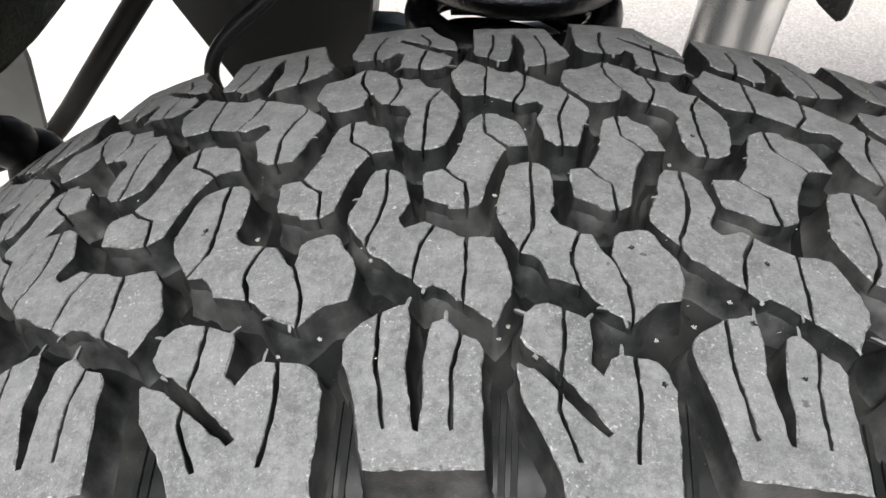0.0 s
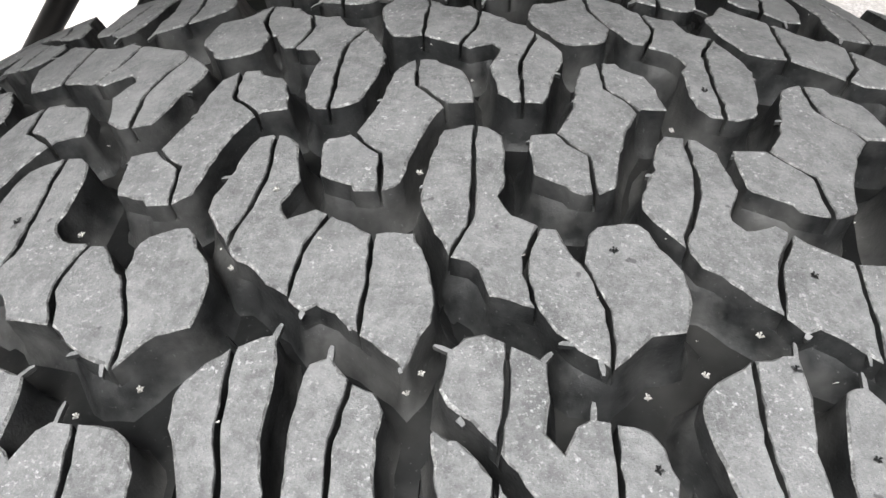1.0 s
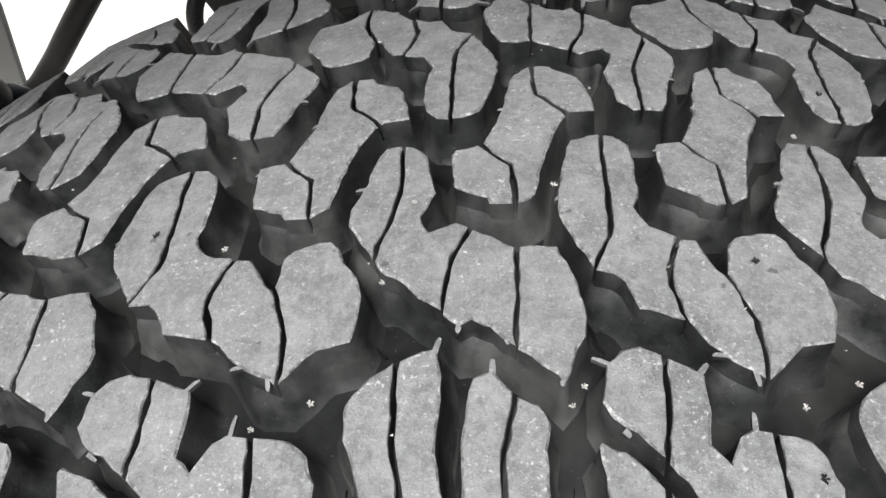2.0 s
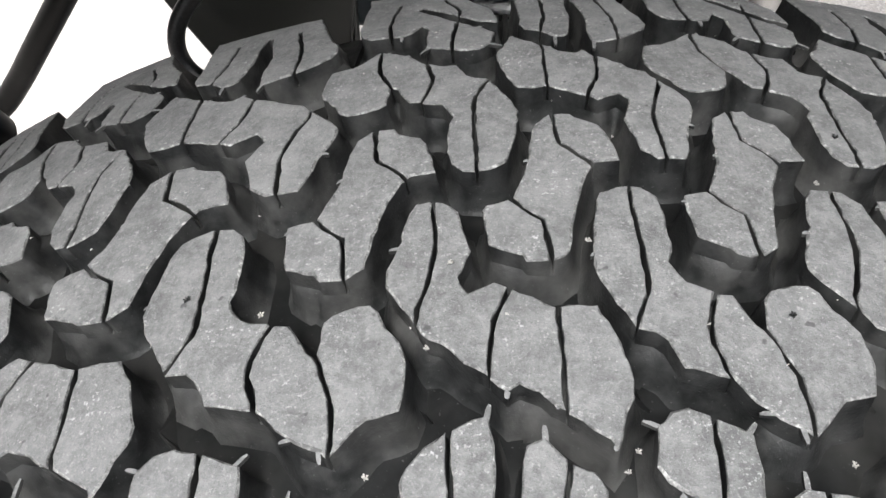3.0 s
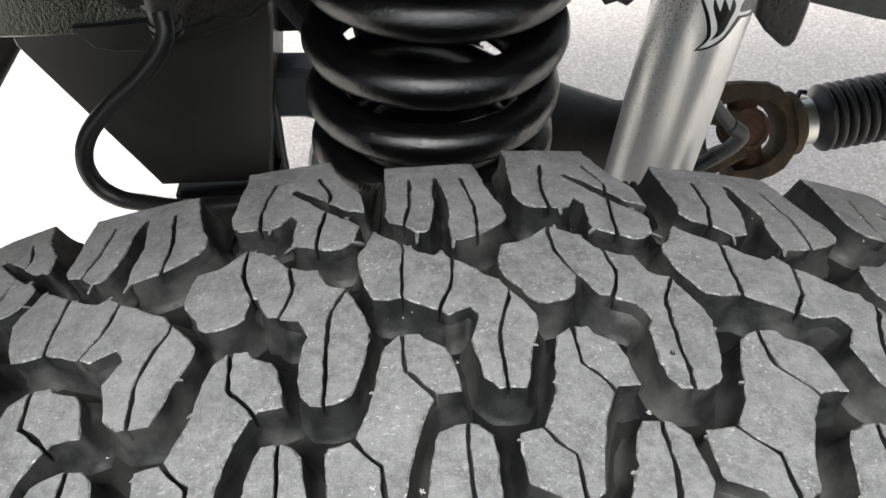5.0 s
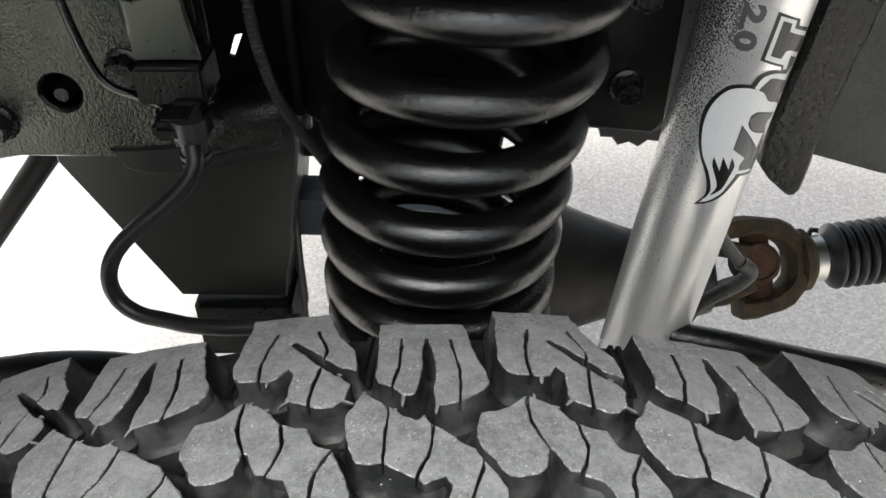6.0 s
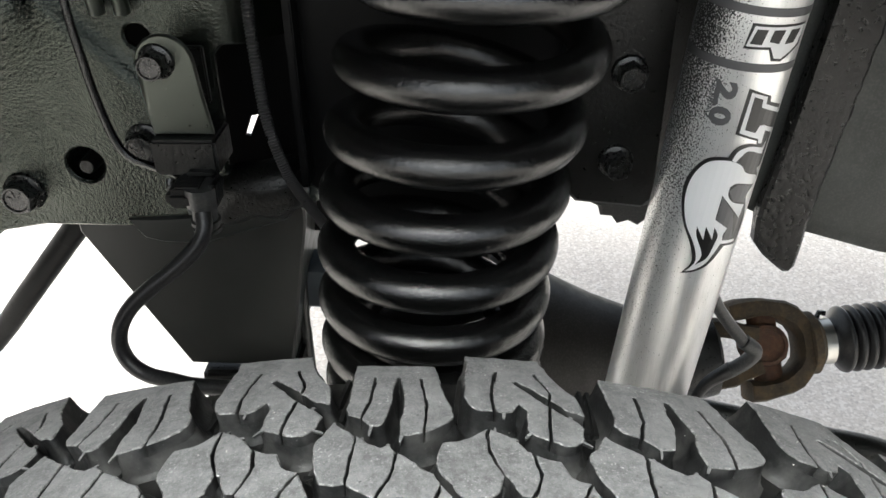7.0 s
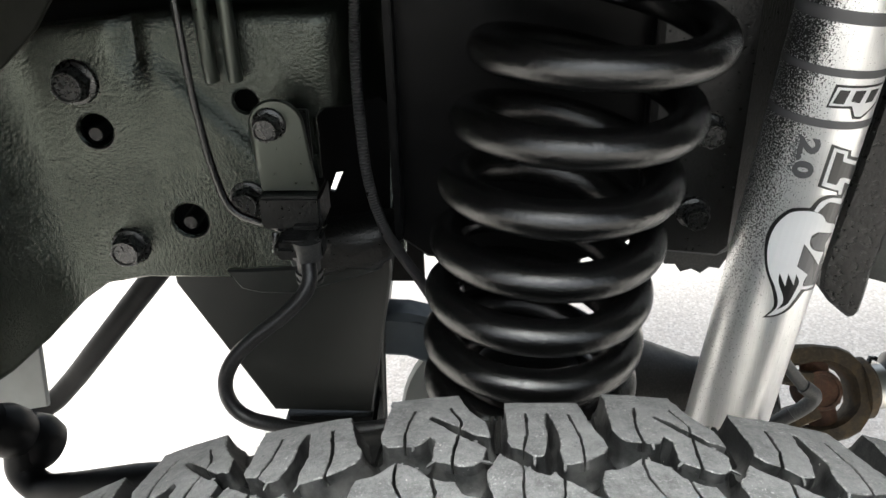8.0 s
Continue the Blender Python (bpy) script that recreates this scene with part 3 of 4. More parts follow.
    for a, b in zip(rows, rows[1:]):
        for i in range(n):
            j = (i + 1) % n
            f = bm.faces.new((b[i], b[j], a[j], a[i]))
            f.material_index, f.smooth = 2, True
    v, tri = fill([[(p[0] - q.x * 0.25, p[1] - q.y * 0.25) for p, q in zip(lp, normals)]], 50.0)
    cap = [bm.verts.new(on_tyre(p[0] / 1000, p[1] / 1000 + MID, -SLIT)) for p in v]
    for t in tri:
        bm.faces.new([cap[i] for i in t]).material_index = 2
    for p, d in nibs:
        a = Vector(laid(p))
        d = (Vector(laid((p[0] + d[0], p[1] + d[1]))) - a)
        s = Vector((-d.y, d.x)).normalized() * rng.uniform(0.45, 0.7)
        d = d * (rng.uniform(0.45, 0.85) if key in ("comb", "notch") else rng.uniform(0.2, 0.5)) + s * rng.uniform(-0.8, 0.8)
        rim = [a - s - d * 0.3, a - s * 0.9 + d * 0.55, a - s * 0.5 + d * 0.92, a + s * 0.5 + d * 0.95, a + s * 0.9 + d * 0.6, a + s - d * 0.3]
        drop = [-0.0003, -0.0004, -0.0007, -0.0007, -0.0004, -0.0003]
        upper = [bm.verts.new(on_tyre(c.x / 1000, c.y / 1000 + MID, h)) for c, h in zip(rim, drop)]
        lower = [bm.verts.new(on_tyre(c.x / 1000, c.y / 1000 + MID, h - 0.0010)) for c, h in zip(rim, drop)]
        bm.faces.new(upper), bm.faces.new(lower[::-1])
        for i in range(6):
            j = (i + 1) % 6
            bm.faces.new((upper[i], lower[i], lower[j], upper[j])).material_index = 2
    for e in bm.edges:
        if len(e.link_faces) == 2 and (e.link_faces[0].material_index != e.link_faces[1].material_index or e.calc_face_angle(0) > 0.95):
            e.smooth = False
    return bm


tyre = thing("tyre", "grey weathered all-terrain truck tyre standing on concrete", "tyre")

# Carcass: groove floor, shoulders, side walls and bead as one turned body.
prof = [(v, tread_radius(v) - BLOCK) for v in [(-0.118 + 0.236 * k / 24) for k in range(25)]]
left = [(-0.128, 0.440), (-0.140, 0.418), (-0.149, 0.385), (-0.152, 0.345), (-0.146, 0.300), (-0.130, 0.262), (-0.118, 0.232), (-0.108, 0.228), (-0.104, 0.24)]
prof = left[::-1] + prof + [(-a, r) for a, r in left]
bm = bmesh.new()
rings = []
SIDES = 180
for k in range(SIDES):
    a = 2 * math.pi * k / SIDES
    rings.append([bm.verts.new((r * math.sin(a), v + MID * 0.5, R + r * math.cos(a))) for v, r in prof])
for a, b in zip(rings, rings[1:] + rings[:1]):
    for i in range(len(prof) - 1):
        bm.faces.new((a[i], a[i + 1], b[i + 1], b[i]))
part("carcass", bm, SIDE, tyre, "unworn rubber of grooves and side walls, groove shade in its colour", 40)

NIBS = {
    "s": [((-6, 7), (-3, 0)), ((-18, -10), (-2, 1))],
    "hook": [((-40.5, -20), (-5, 0.5)), ((-16, -60.6), (-2.5, -4)), ((-6, -62.8), (0.5, -6)), ((5.5, -73), (1, -3))],
    "fork": [((-6.8, -70.6), (0.5, -6)), ((-12.5, -66.8), (-5, -0.5)), ((-42.5, -26), (-3, 0))],
    "comb": [((-20.8, -66), (1.5, 6)), ((-8.8, -71), (0.5, 7))],
    "notch": [((-38, -69.4), (-6, 3)), ((-20.6, -70.6), (4, 4)), ((-12, -81.9), (0.7, 6)), ((-36, -83), (2, -2))],
}
rng = random.Random(7)
for index in range(COUNT):
    even = index % 2 == 0
    kinds = [("s", S_BLOCK, S_SIPES, False)]
    for turned in (False, True):
        kinds.append(("hook", HOOK, HOOK_SIPES, turned) if even else ("fork", FORK, FORK_SIPES, turned))
        kinds.append(("comb", COMB, COMB_SIPES, turned) if even else ("notch", NOTCH, NOTCH_SIPES, turned))
    for key, outline, sipes, turned in kinds:
        part("tread_block", tread_block(key, outline, sipes, index, turned, NIBS[key], rng), [TREAD, EDGE, WALL], tyre)

# Thin ribs on the floor of the shoulder grooves.
for index in list(range(0, 8)) + list(range(COUNT - 8, COUNT)):
    for sign in (-1, 1):
        bm = bmesh.new()
        gap = steps[index] / 50.0
        mid = centres[index] + (10 if sign < 0 else 40) * gap
        for off in (-1.8, 1.8):
            ends = []
            for k in range(7):
                v = sign * (0.088 + 0.0055 * k)
                s = (mid + off + sign * 0.25 * k) / 1000
                ends.append([bm.verts.new(on_tyre(s + w, v + MID, h)) for w, h in ((-0.0014, -BLOCK - 0.002), (-0.0009, -BLOCK + 0.0020), (0.0009, -BLOCK + 0.0020), (0.0014, -BLOCK - 0.002))])
            for a, b in zip(ends, ends[1:]):
                for i in range(3):
                    bm.faces.new((a[i], a[i + 1], b[i + 1], b[i]))
            bm.faces.new(ends[0]), bm.faces.new(ends[-1][::-1])
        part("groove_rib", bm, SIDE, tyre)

# Small three-armed stone ejectors on the floor of the grooves between the outer rows.
for index in list(range(0, 6)) + list(range(COUNT - 5, COUNT)):
    for sign in (-1, 1):
        k = (steps[index - 1] if sign > 0 else steps[index]) / 50.0
        bm = bmesh.new()
        mid = Vector((centres[index] - sign * 39 * k, -sign * 55))
        top = bm.verts.new(on_tyre(mid.x / 1000, mid.y / 1000 + MID, -BLOCK + 0.0035))
        arms = []
        for q in range(3):
            a = radians(80 + 120 * q) * sign
            d, w = Vector((math.cos(a), math.sin(a))), Vector((-math.sin(a), math.cos(a)))
            tip = mid + d * (6.5 if q else 9)
            arms.append([bm.verts.new(on_tyre(p.x / 1000, p.y / 1000 + MID, -BLOCK + h)) for p, h in ((tip - w * 0.9, -0.001), (tip, 0.0012), (tip + w * 0.9, -0.001))])
        for q in range(3):
            a, b = arms[q], arms[(q + 1) % 3]
            bm.faces.new((top, a[0], a[1])), bm.faces.new((top, a[1], a[2]))
            bm.faces.new((top, a[2], b[0])), bm.faces.new(a)
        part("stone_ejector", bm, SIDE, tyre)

# ---- truck frame ----
random.seed(5)


def bolt(x, y, z, size=0.008, flange=0.0135, length=0.0155):
    """A flanged hexagon bolt whose head faces the open side of the wheel arch."""
    ob = thing("flange_bolt", "black painted hexagon bolt with a round flange", "bolt", group="frame bolts")
    bm = bmesh.new()
    lathe(bm, [(flange, 0.004), (flange, -0.0005), (flange * 0.93, -0.0022), (size * 1.05, -0.0035)], (x, y, z), (0, 1, 0), 28)
    part("flange", bm, BOLT_STEEL, ob, smooth=35)
    bm = bmesh.new()
    k = size * 1.1
    turn = random.random()
    rows = []
    flats = math.pi / 12
    for r, h, hexed in ((k, -0.002, 1), (k, -length + 0.0026, 1), (k * 0.985, -length + 0.0010, 0), (k * 0.94, -length, 0), (k * 0.84, -length, 0), (k * 0.76, -length + 0.0014, 0)):
        ring = []
        for q in range(24):
            a = q * flats
            s = r / math.cos((a + math.pi / 6) % (math.pi / 3) - math.pi / 6) if hexed else r
            ring.append(bm.verts.new((x + s * math.cos(turn + a), y + h, z + s * math.sin(turn + a))))
        rows.append(ring)
    for a, b in zip(rows, rows[1:]):
        for i in range(24):
            bm.faces.new((a[i], a[(i + 1) % 24], b[(i + 1) % 24], b[i]))
    bm.faces.new(rows[-1]), bm.faces.new(rows[0][::-1])
    # raised grade marks in the dished top
    for q in range(3):
        c, w = turn + 0.4 + q * 0.9, k * 0.17
        u, v = Vector((math.cos(c), 0, math.sin(c))), Vector((-math.sin(c), 0, math.cos(c)))
        mid = Vector((x, y - length + 0.0012, z)) + u * k * 0.40
        quad = [mid + u * (p * w * 1.5) + v * (p2 * w * 0.5) for p, p2 in ((-1, -1), (1, -1), (1, 1), (-1, 1))]
        low, top = [bm.verts.new(p + Vector((0, 0.0005, 0))) for p in quad], [bm.verts.new(p - Vector((0, 0.0006, 0))) for p in quad]
        bm.faces.new(top)
        for i in range(4):
            bm.faces.new((low[i], low[(i + 1) % 4], top[(i + 1) % 4], top[i]))
    bmesh.ops.recalc_face_normals(bm, faces=bm.faces)
    part("head", bm, BOLT_STEEL, ob, smooth=20)
    return ob


frame_rail = thing("chassis", "black undercoated steel truck frame with pierced side plate", "vehicle frame")
HOLES = [circle(-0.316, 0.985, 0.0125), circle(-0.257, 0.912, 0.0135), circle(-0.203, 1.004, 0.0085)]
WINDOW = [(-0.153, 0.905), (-0.150, 0.903), (-0.108, 0.903), (-0.104, 0.908), (-0.104, 0.985), (-0.110, 0.995), (-0.146, 0.997), (-0.153, 0.990)]
OUT = [(-0.60, 1.05), (-0.60, 0.70), (-0.50, 0.762), (-0.446, 0.780), (-0.412, 0.794), (-0.388, 0.811), (-0.358, 0.839), (-0.335, 0.855), (-0.300, 0.861), (-0.163, 0.858), (-0.105, 0.872), (-0.092, 0.875), (-0.092, 1.072), (-0.26, 1.070), (-0.36, 1.062)]


def soft_step(x, mid, width):
    return 1 / (1 + math.exp(-max(-40, min(40, (x - mid) / width))))


def plate_depth(a, b):
    """Pressed relief of the side plate: a diagonal step, a dish behind the bracket and the outward flare of its front."""
    step = 0.0075 * soft_step(b + 1.02 * a, 0.766, 0.0028) * soft_step(a, -0.262, 0.006)
    groove = 0.009 * math.exp(-((a + 0.278) / 0.009) ** 2) * soft_step(b, 1.030, 0.006)
    t = min(1, max(0, (-0.352 - a) / 0.15))
    flare = 0.105 * t * t * (3 - 2 * t)
    back = max(0, a + 0.150)
    return step + groove - flare + 22.0 * back * back * soft_step(b, 0.925, 0.02) + 0.05 * soft_step(b, 1.0745, 0.003) + 0.0012 * math.sin(a * 30) * math.sin(b * 22)


bm = bmesh.new()
slab(bm, [OUT] + HOLES + [WINDOW], 0.006, lambda a, b, h: (a, 0.375 + h + plate_depth(a, b), b), 0.005, 0.002)
part("side_plate", bm, FRAME_PAINT, frame_rail, "grey-black undercoated side plate with holes", 30)
bm = bmesh.new()
slab(bm, [[(0.085, 1.30), (0.085, 0.900), (0.10, 0.884), (0.148, 0.879), (0.20, 0.879), (0.26, 0.879), (0.26, 1.30)]], 0.006, lambda a, b, h: (a, 0.372 + h + max(0, a - 0.155) * 1.1, b), 0.02, 0.003)
part("rear_plate", bm, UNDERCOAT, frame_rail, smooth=30)
# Pocket, cheeks and inner wall are coloured darker than the plates for recess shade.
bm = bmesh.new()
slab(bm, [[(-0.0971, 1.3), (-0.0971, 0.8929), (-0.0746, 0.8749), (-0.0521, 0.8713), (-0.045, 0.8192), (0.0377, 0.8192), (0.0467, 0.8713), (0.0692, 0.8785), (0.0917, 0.8947), (0.0917, 1.3)]], 0.006, on_y(0.381), 0.03, 0.003)
part("spring_pocket", bm, SHADED_BLACK, frame_rail, smooth=30)
for x in (-0.094, 0.088):
    bm = bmesh.new()
    box(bm, (x - 0.003, 0.362, 0.90), (x + 0.003, 0.442, 1.30), 0.001)
    part("pocket_cheek", bm, SHADED_BLACK, frame_rail)
bm = bmesh.new()
slab(bm, [[(-0.60, 0.868), (-0.26, 0.868), (-0.25, 0.80), (-0.085, 0.80), (-0.085, 1.30), (-0.60, 1.30)], [(-0.166, 0.893), (-0.162, 0.892), (-0.153, 0.911), (-0.159, 0.910)]], 0.005, on_y(0.473), 0.05, 0.001)
part("inner_wall", bm, SHADED_BLACK, frame_rail)
for x, z in ((-0.316, 0.985), (-0.257, 0.912)):
    bm = bmesh.new()
    lathe(bm, [(0.0065, 0.045), (0.0065, 0.004), (0.005, 0.0015)], (x - 0.001, 0.375, z - 0.003), (0, 1, 0), 16)
    part("stud", bm, UNDERCOAT, frame_rail, smooth=35)
    # Closed cup added behind the hole so that no daylight comes through.
    bm = bmesh.new()
    lathe(bm, [(0.019, 0.004), (0.019, 0.045), (0.017, 0.047), (0.0004, 0.048)], (x, 0.377 + plate_depth(x, z), z), (0, 1, 0), 20, False)
    part("hole_light_stop", bm, UNDERCOAT, frame_rail, smooth=35)
for x, z in ((-0.222, 1.075), (-0.205, 1.075)):
    bm = bmesh.new()
    sweep(bm, [(x, 0.372, 1.30), (x, 0.372, 1.035), (x, 0.374, 1.022)], 0.0055, 10)
    part("vertical_rib", bm, TAB_PAINT, frame_rail, smooth=50)

bolt(-0.308, 0.374, 0.890, 0.0100, 0.0155)
bolt(-0.3215, 0.374, 1.022, 0.0104, 0.0165)
bolt(-0.209, 0.376, 0.929, 0.0098, 0.0155)
bolt(0.1292, 0.371, 0.982, 0.0078, 0.0125)
bolt(0.1257, 0.371, 0.918, 0.0078, 0.0125)
bolt(-0.0222, 0.380, 0.9905, 0.0085, 0.0145)

# Lower bracket below the frame.
bracket = thing("lower_bracket", "plain dark grey steel bracket below the frame", "bracket")
bm = bmesh.new()
slab(bm, [[(-0.290, 0.870), (-0.290, 0.840), (-0.222, 0.706), (-0.132, 0.704), (-0.106, 0.850), (-0.106, 0.870)]], 0.005, on_y(0.400), 0.03, 0.002)
part("face_plate", bm, BRACKET, bracket, smooth=30)
bm = bmesh.new()
slab(bm, [[(-0.235, 0.868), (-0.225, 0.851), (-0.210, 0.847), (-0.180, 0.846), (-0.130, 0.862), (-0.112, 0.868), (-0.108, 0.874), (-0.135, 0.8735), (-0.16, 0.872)]], 0.03, on_y(0.372), 0.02, 0.002)
part("upper_lip", bm, BRACKET, bracket, smooth=30)
bm = bmesh.new()
slab(bm, [[(-0.171, 0.872), (-0.166, 0.898), (-0.151, 0.905), (-0.131, 0.907), (-0.114, 0.912), (-0.098, 0.912), (-0.098, 0.882), (-0.106, 0.877), (-0.117, 0.869), (-0.137, 0.871), (-0.144, 0.867), (-0.169, 0.861)]], 0.03, on_y(0.364), 0.02, 0.007)
part("cross_lip", bm, UNDERCOAT, bracket, smooth=50)
bm = bmesh.new()
slab(bm, [[(0.405, 0.87), (0.405, 0.704), (0.52, 0.704), (0.52, 0.87)]], 0.005, lambda a, b, h: (-0.132 + (b - 0.704) * 0.16 - h, a, b), 0.03, 0.001)
part("side_plate", bm, BRACKET, bracket, smooth=30)
bm = bmesh.new()
box(bm, (-0.212, 0.392, 0.640), (-0.128, 0.47, 0.7025), 0.004)
part("foot", bm, UNDERCOAT, bracket)

# ---- brake line bracket, block, hose and line ----
tab = thing("brake_line_bracket", "dark painted steel tab holding the brake junction", "bracket")
bm = bmesh.new()
arc = [(-0.1735 + 0.0195 * math.cos(a), 0.9965 + 0.0195 * math.sin(a)) for a in (math.pi * k / 10 for k in range(11))]
slab(bm, [arc + [(-0.192, 0.975), (-0.1895, 0.948), (-0.1485, 0.948), (-0.152, 0.975)]], 0.0035, on_y(0.346), 0.012, 0.0012)
part("tab", bm, TAB_PAINT, tab, smooth=30)
bm = bmesh.new()
box(bm, (-0.190, 0.336, 0.922), (-0.146, 0.374, 0.9475), 0.002)
box(bm, (-0.186, 0.372, 0.96), (-0.156, 0.377, 1.0), 0.001)
box(bm, (-0.166, 0.330, 0.9245), (-0.149, 0.340, 0.9275), 0.0008)
part("spacer", bm, UNDERCOAT, tab)
bolt(-0.178, 0.3465, 0.9985, 0.0075, 0.012)
junction = thing("brake_junction", "grimy black brake hose junction with crimped fitting", "brake fitting")
bm = bmesh.new()
box(bm, (-0.178, 0.312, 0.9080), (-0.147, 0.350, 0.9215), 0.004)
box(bm, (-0.172, 0.314, 0.9205), (-0.153, 0.338, 0.9240), 0.0015)
box(bm, (-0.1485, 0.316, 0.908), (-0.1435, 0.333, 0.926), 0.002)
part("block", bm, UNDERCOAT, junction)
bm = bmesh.new()
slab(bm, [[(-0.1725, 0.912), (-0.157, 0.912), (-0.160, 0.896), (-0.1695, 0.896)]], 0.004, on_y(0.328), 0.01, 0.001)
part("guard", bm, LINER, junction, "pale grey guard strip")
bm = bmesh.new()
lathe(bm, [(0.0115, 0.014), (0.0115, 0.0), (0.0085, -0.004), (0.0085, -0.012), (0.0100, -0.0125), (0.0100, -0.0155), (0.0086, -0.016), (0.0086, -0.0185), (0.0096, -0.019), (0.0096, -0.0215), (0.0060, -0.0225)], (-0.1555, 0.322, 0.909), (0.03, -0.05, 1), 20)
part("crimped_fitting", bm, SATIN, junction, smooth=40)
bm = bmesh.new()
lathe(bm, [(0.003, 0.006), (0.003, -0.008), (0.0022, -0.009)], (-0.181, 0.335, 0.914), (0, 0.4, 1), 12)
part("bleed_nipple", bm, BOLT_STEEL, junction, smooth=40)

hose = thing("brake_hose", "black rubber brake hose hanging in a loop", "hose")
bm = bmesh.new()
sweep(bm, curve_through([(-0.1539, 0.314, 0.906), (-0.153, 0.308, 0.896), (-0.1586, 0.304, 0.8854), (-0.1735, 0.300, 0.8714), (-0.1928, 0.296, 0.8572), (-0.208, 0.292, 0.8437), (-0.2163, 0.288, 0.8306), (-0.2181, 0.284, 0.8174), (-0.2125, 0.280, 0.8051), (-0.1999, 0.276, 0.798), (-0.1824, 0.272, 0.7965), (-0.1622, 0.266, 0.7971), (-0.130, 0.260, 0.801), (-0.09, 0.258, 0.808)], 6), 0.0056, 14)
part("hose", bm, RUBBER, hose, smooth=60)
pipe = thing("brake_pipe", "thin dark steel brake pipe along the frame", "pipe")
bm = bmesh.new()
sweep(bm, curve_through([(-0.234, 0.352, 1.2), (-0.231, 0.350, 1.085), (-0.230, 0.35, 1.028), (-0.228, 0.35, 1.0), (-0.225, 0.35, 0.971), (-0.219, 0.35, 0.942), (-0.211, 0.35, 0.929), (-0.195, 0.348, 0.923), (-0.174, 0.340, 0.920), (-0.16, 0.33, 0.918)], 8), 0.0029, 10)
part("pipe", bm, GLOSS, pipe, smooth=60)

loom = thing("corrugated_loom", "thin black corrugated cable conduit", "cable")
bm = bmesh.new()
line = curve_through([(-0.112, 0.352, 1.20), (-0.113, 0.352, 1.09), (-0.1155, 0.352, 1.045), (-0.1155, 0.352, 1.0), (-0.113, 0.352, 0.955), (-0.104, 0.352, 0.917), (-0.092, 0.352, 0.893), (-0.077, 0.352, 0.868), (-0.066, 0.36, 0.84)], 38)
sweep(bm, line, lambda i: 0.0042 if i % 2 else 0.0028, 14)
part("conduit", bm, PLASTIC, loom, smooth=15)

# ---- coil spring ----
def axis_x(z):
    return 0.0003 + 0.60 * max(0, z - 0.83) ** 2


spring = thing("coil_spring", "gloss black powder-coated suspension coil spring", "spring")
bm = bmesh.new()
per, coil, SPRING_Y = 56, 0.0605, 0.2693
pts = []
for k in range(int(-3.5 * per), int(6.6 * per) + 1):
    turn = k / per
    th = -math.pi / 2 + 2 * math.pi * turn
    z = 0.8787 + 0.0345 * turn + 0.0008 * turn * turn
    pts.append((axis_x(z) + coil * math.cos(th), SPRING_Y + coil * math.sin(th), z - 0.137 * coil * math.cos(th)))
sweep(bm, pts, 0.0114, 20)
part("coil", bm, GLOSS, spring, smooth=60)
perch = thing("spring_perch", "black steel lower spring perch", "spring perch")
bm = bmesh.new()
lathe(bm, [(0.076, 0.745), (0.076, 0.752), (0.05, 0.742), (0.046, 0.79), (0.042, 0.83), (0.036, 0.85), (0.02, 0.855)], (-0.0015, SPRING_Y, 0), (0, 0, 1), 36)
part("cup", bm, UNDERCOAT, perch, smooth=40)
bm = bmesh.new()
box(bm, (-0.06, 0.22, 0.40), (0.06, 0.34, 0.747), 0.01)
part("pedestal", bm, UNDERCOAT, perch)

# ---- shock absorber ----
shock = thing("shock_absorber", "satin silver shock absorber with black and white decals", "shock absorber")
S0, S1 = Vector((0.1483, 0.3396, 0.60)), Vector((0.2066, 0.3141, 1.28))
SDIR = (S1 - S0).normalized()
SR = 0.0307
SFRONT = (Vector((0, -1, 0)) + SDIR * SDIR.y).normalized()
SX = SFRONT.cross(SDIR) * -1
if SX.x < 0:
    SX = -SX


def on_shock(a, h, out=0.0003):
    """A place on the tube: a degrees round from the face towards the camera, h metres along its axis."""
    r = SR + out
    return S0 + SDIR * h + SX * (r * math.sin(radians(a))) + SFRONT * (r * math.cos(radians(a)))


LENGTH = (S1 - S0).length
bm = bmesh.new()
lathe(bm, [(SR - 0.002, 0), (SR, 0.003), (SR, LENGTH - 0.2), (SR, LENGTH)], S0, SDIR, 64)
part("body", bm, ZINC, shock, smooth=40)



def decal(name, loop, mat, out, label=""):
    """A thin printed patch on the tube; the loop is in degrees round it and metres along it."""
    flat = [(radians(a) * SR, h) for a, h in loop]
    if area(flat) < 0:
        flat = flat[::-1]
    bm = bmesh.new()
    v, tri = fill([split_edges(flat, 0.004)], 0.004)
    vs = [bm.verts.new(on_shock(math.degrees(a / SR), h, out)) for a, h in v]
    for t in tri:
        bm.faces.new([vs[i] for i in t])
    return part(name, bm, mat, shock, label)


def ring_band(h, width, out=0.0003):
    bm = bmesh.new()
    lathe(bm, [(SR + 0.0001, h - width / 2), (SR + out, h - width / 2), (SR + out, h + width / 2), (SR + 0.0001, h + width / 2)], S0, SDIR, 64, False)
    return part("grey_band", bm, DECAL_GREY, shock, "dull grey printed band", 40)


ring_band(0.4146, 0.0050)
ring_band(0.4462, 0.0048)
ring_band(0.4782, 0.0075)


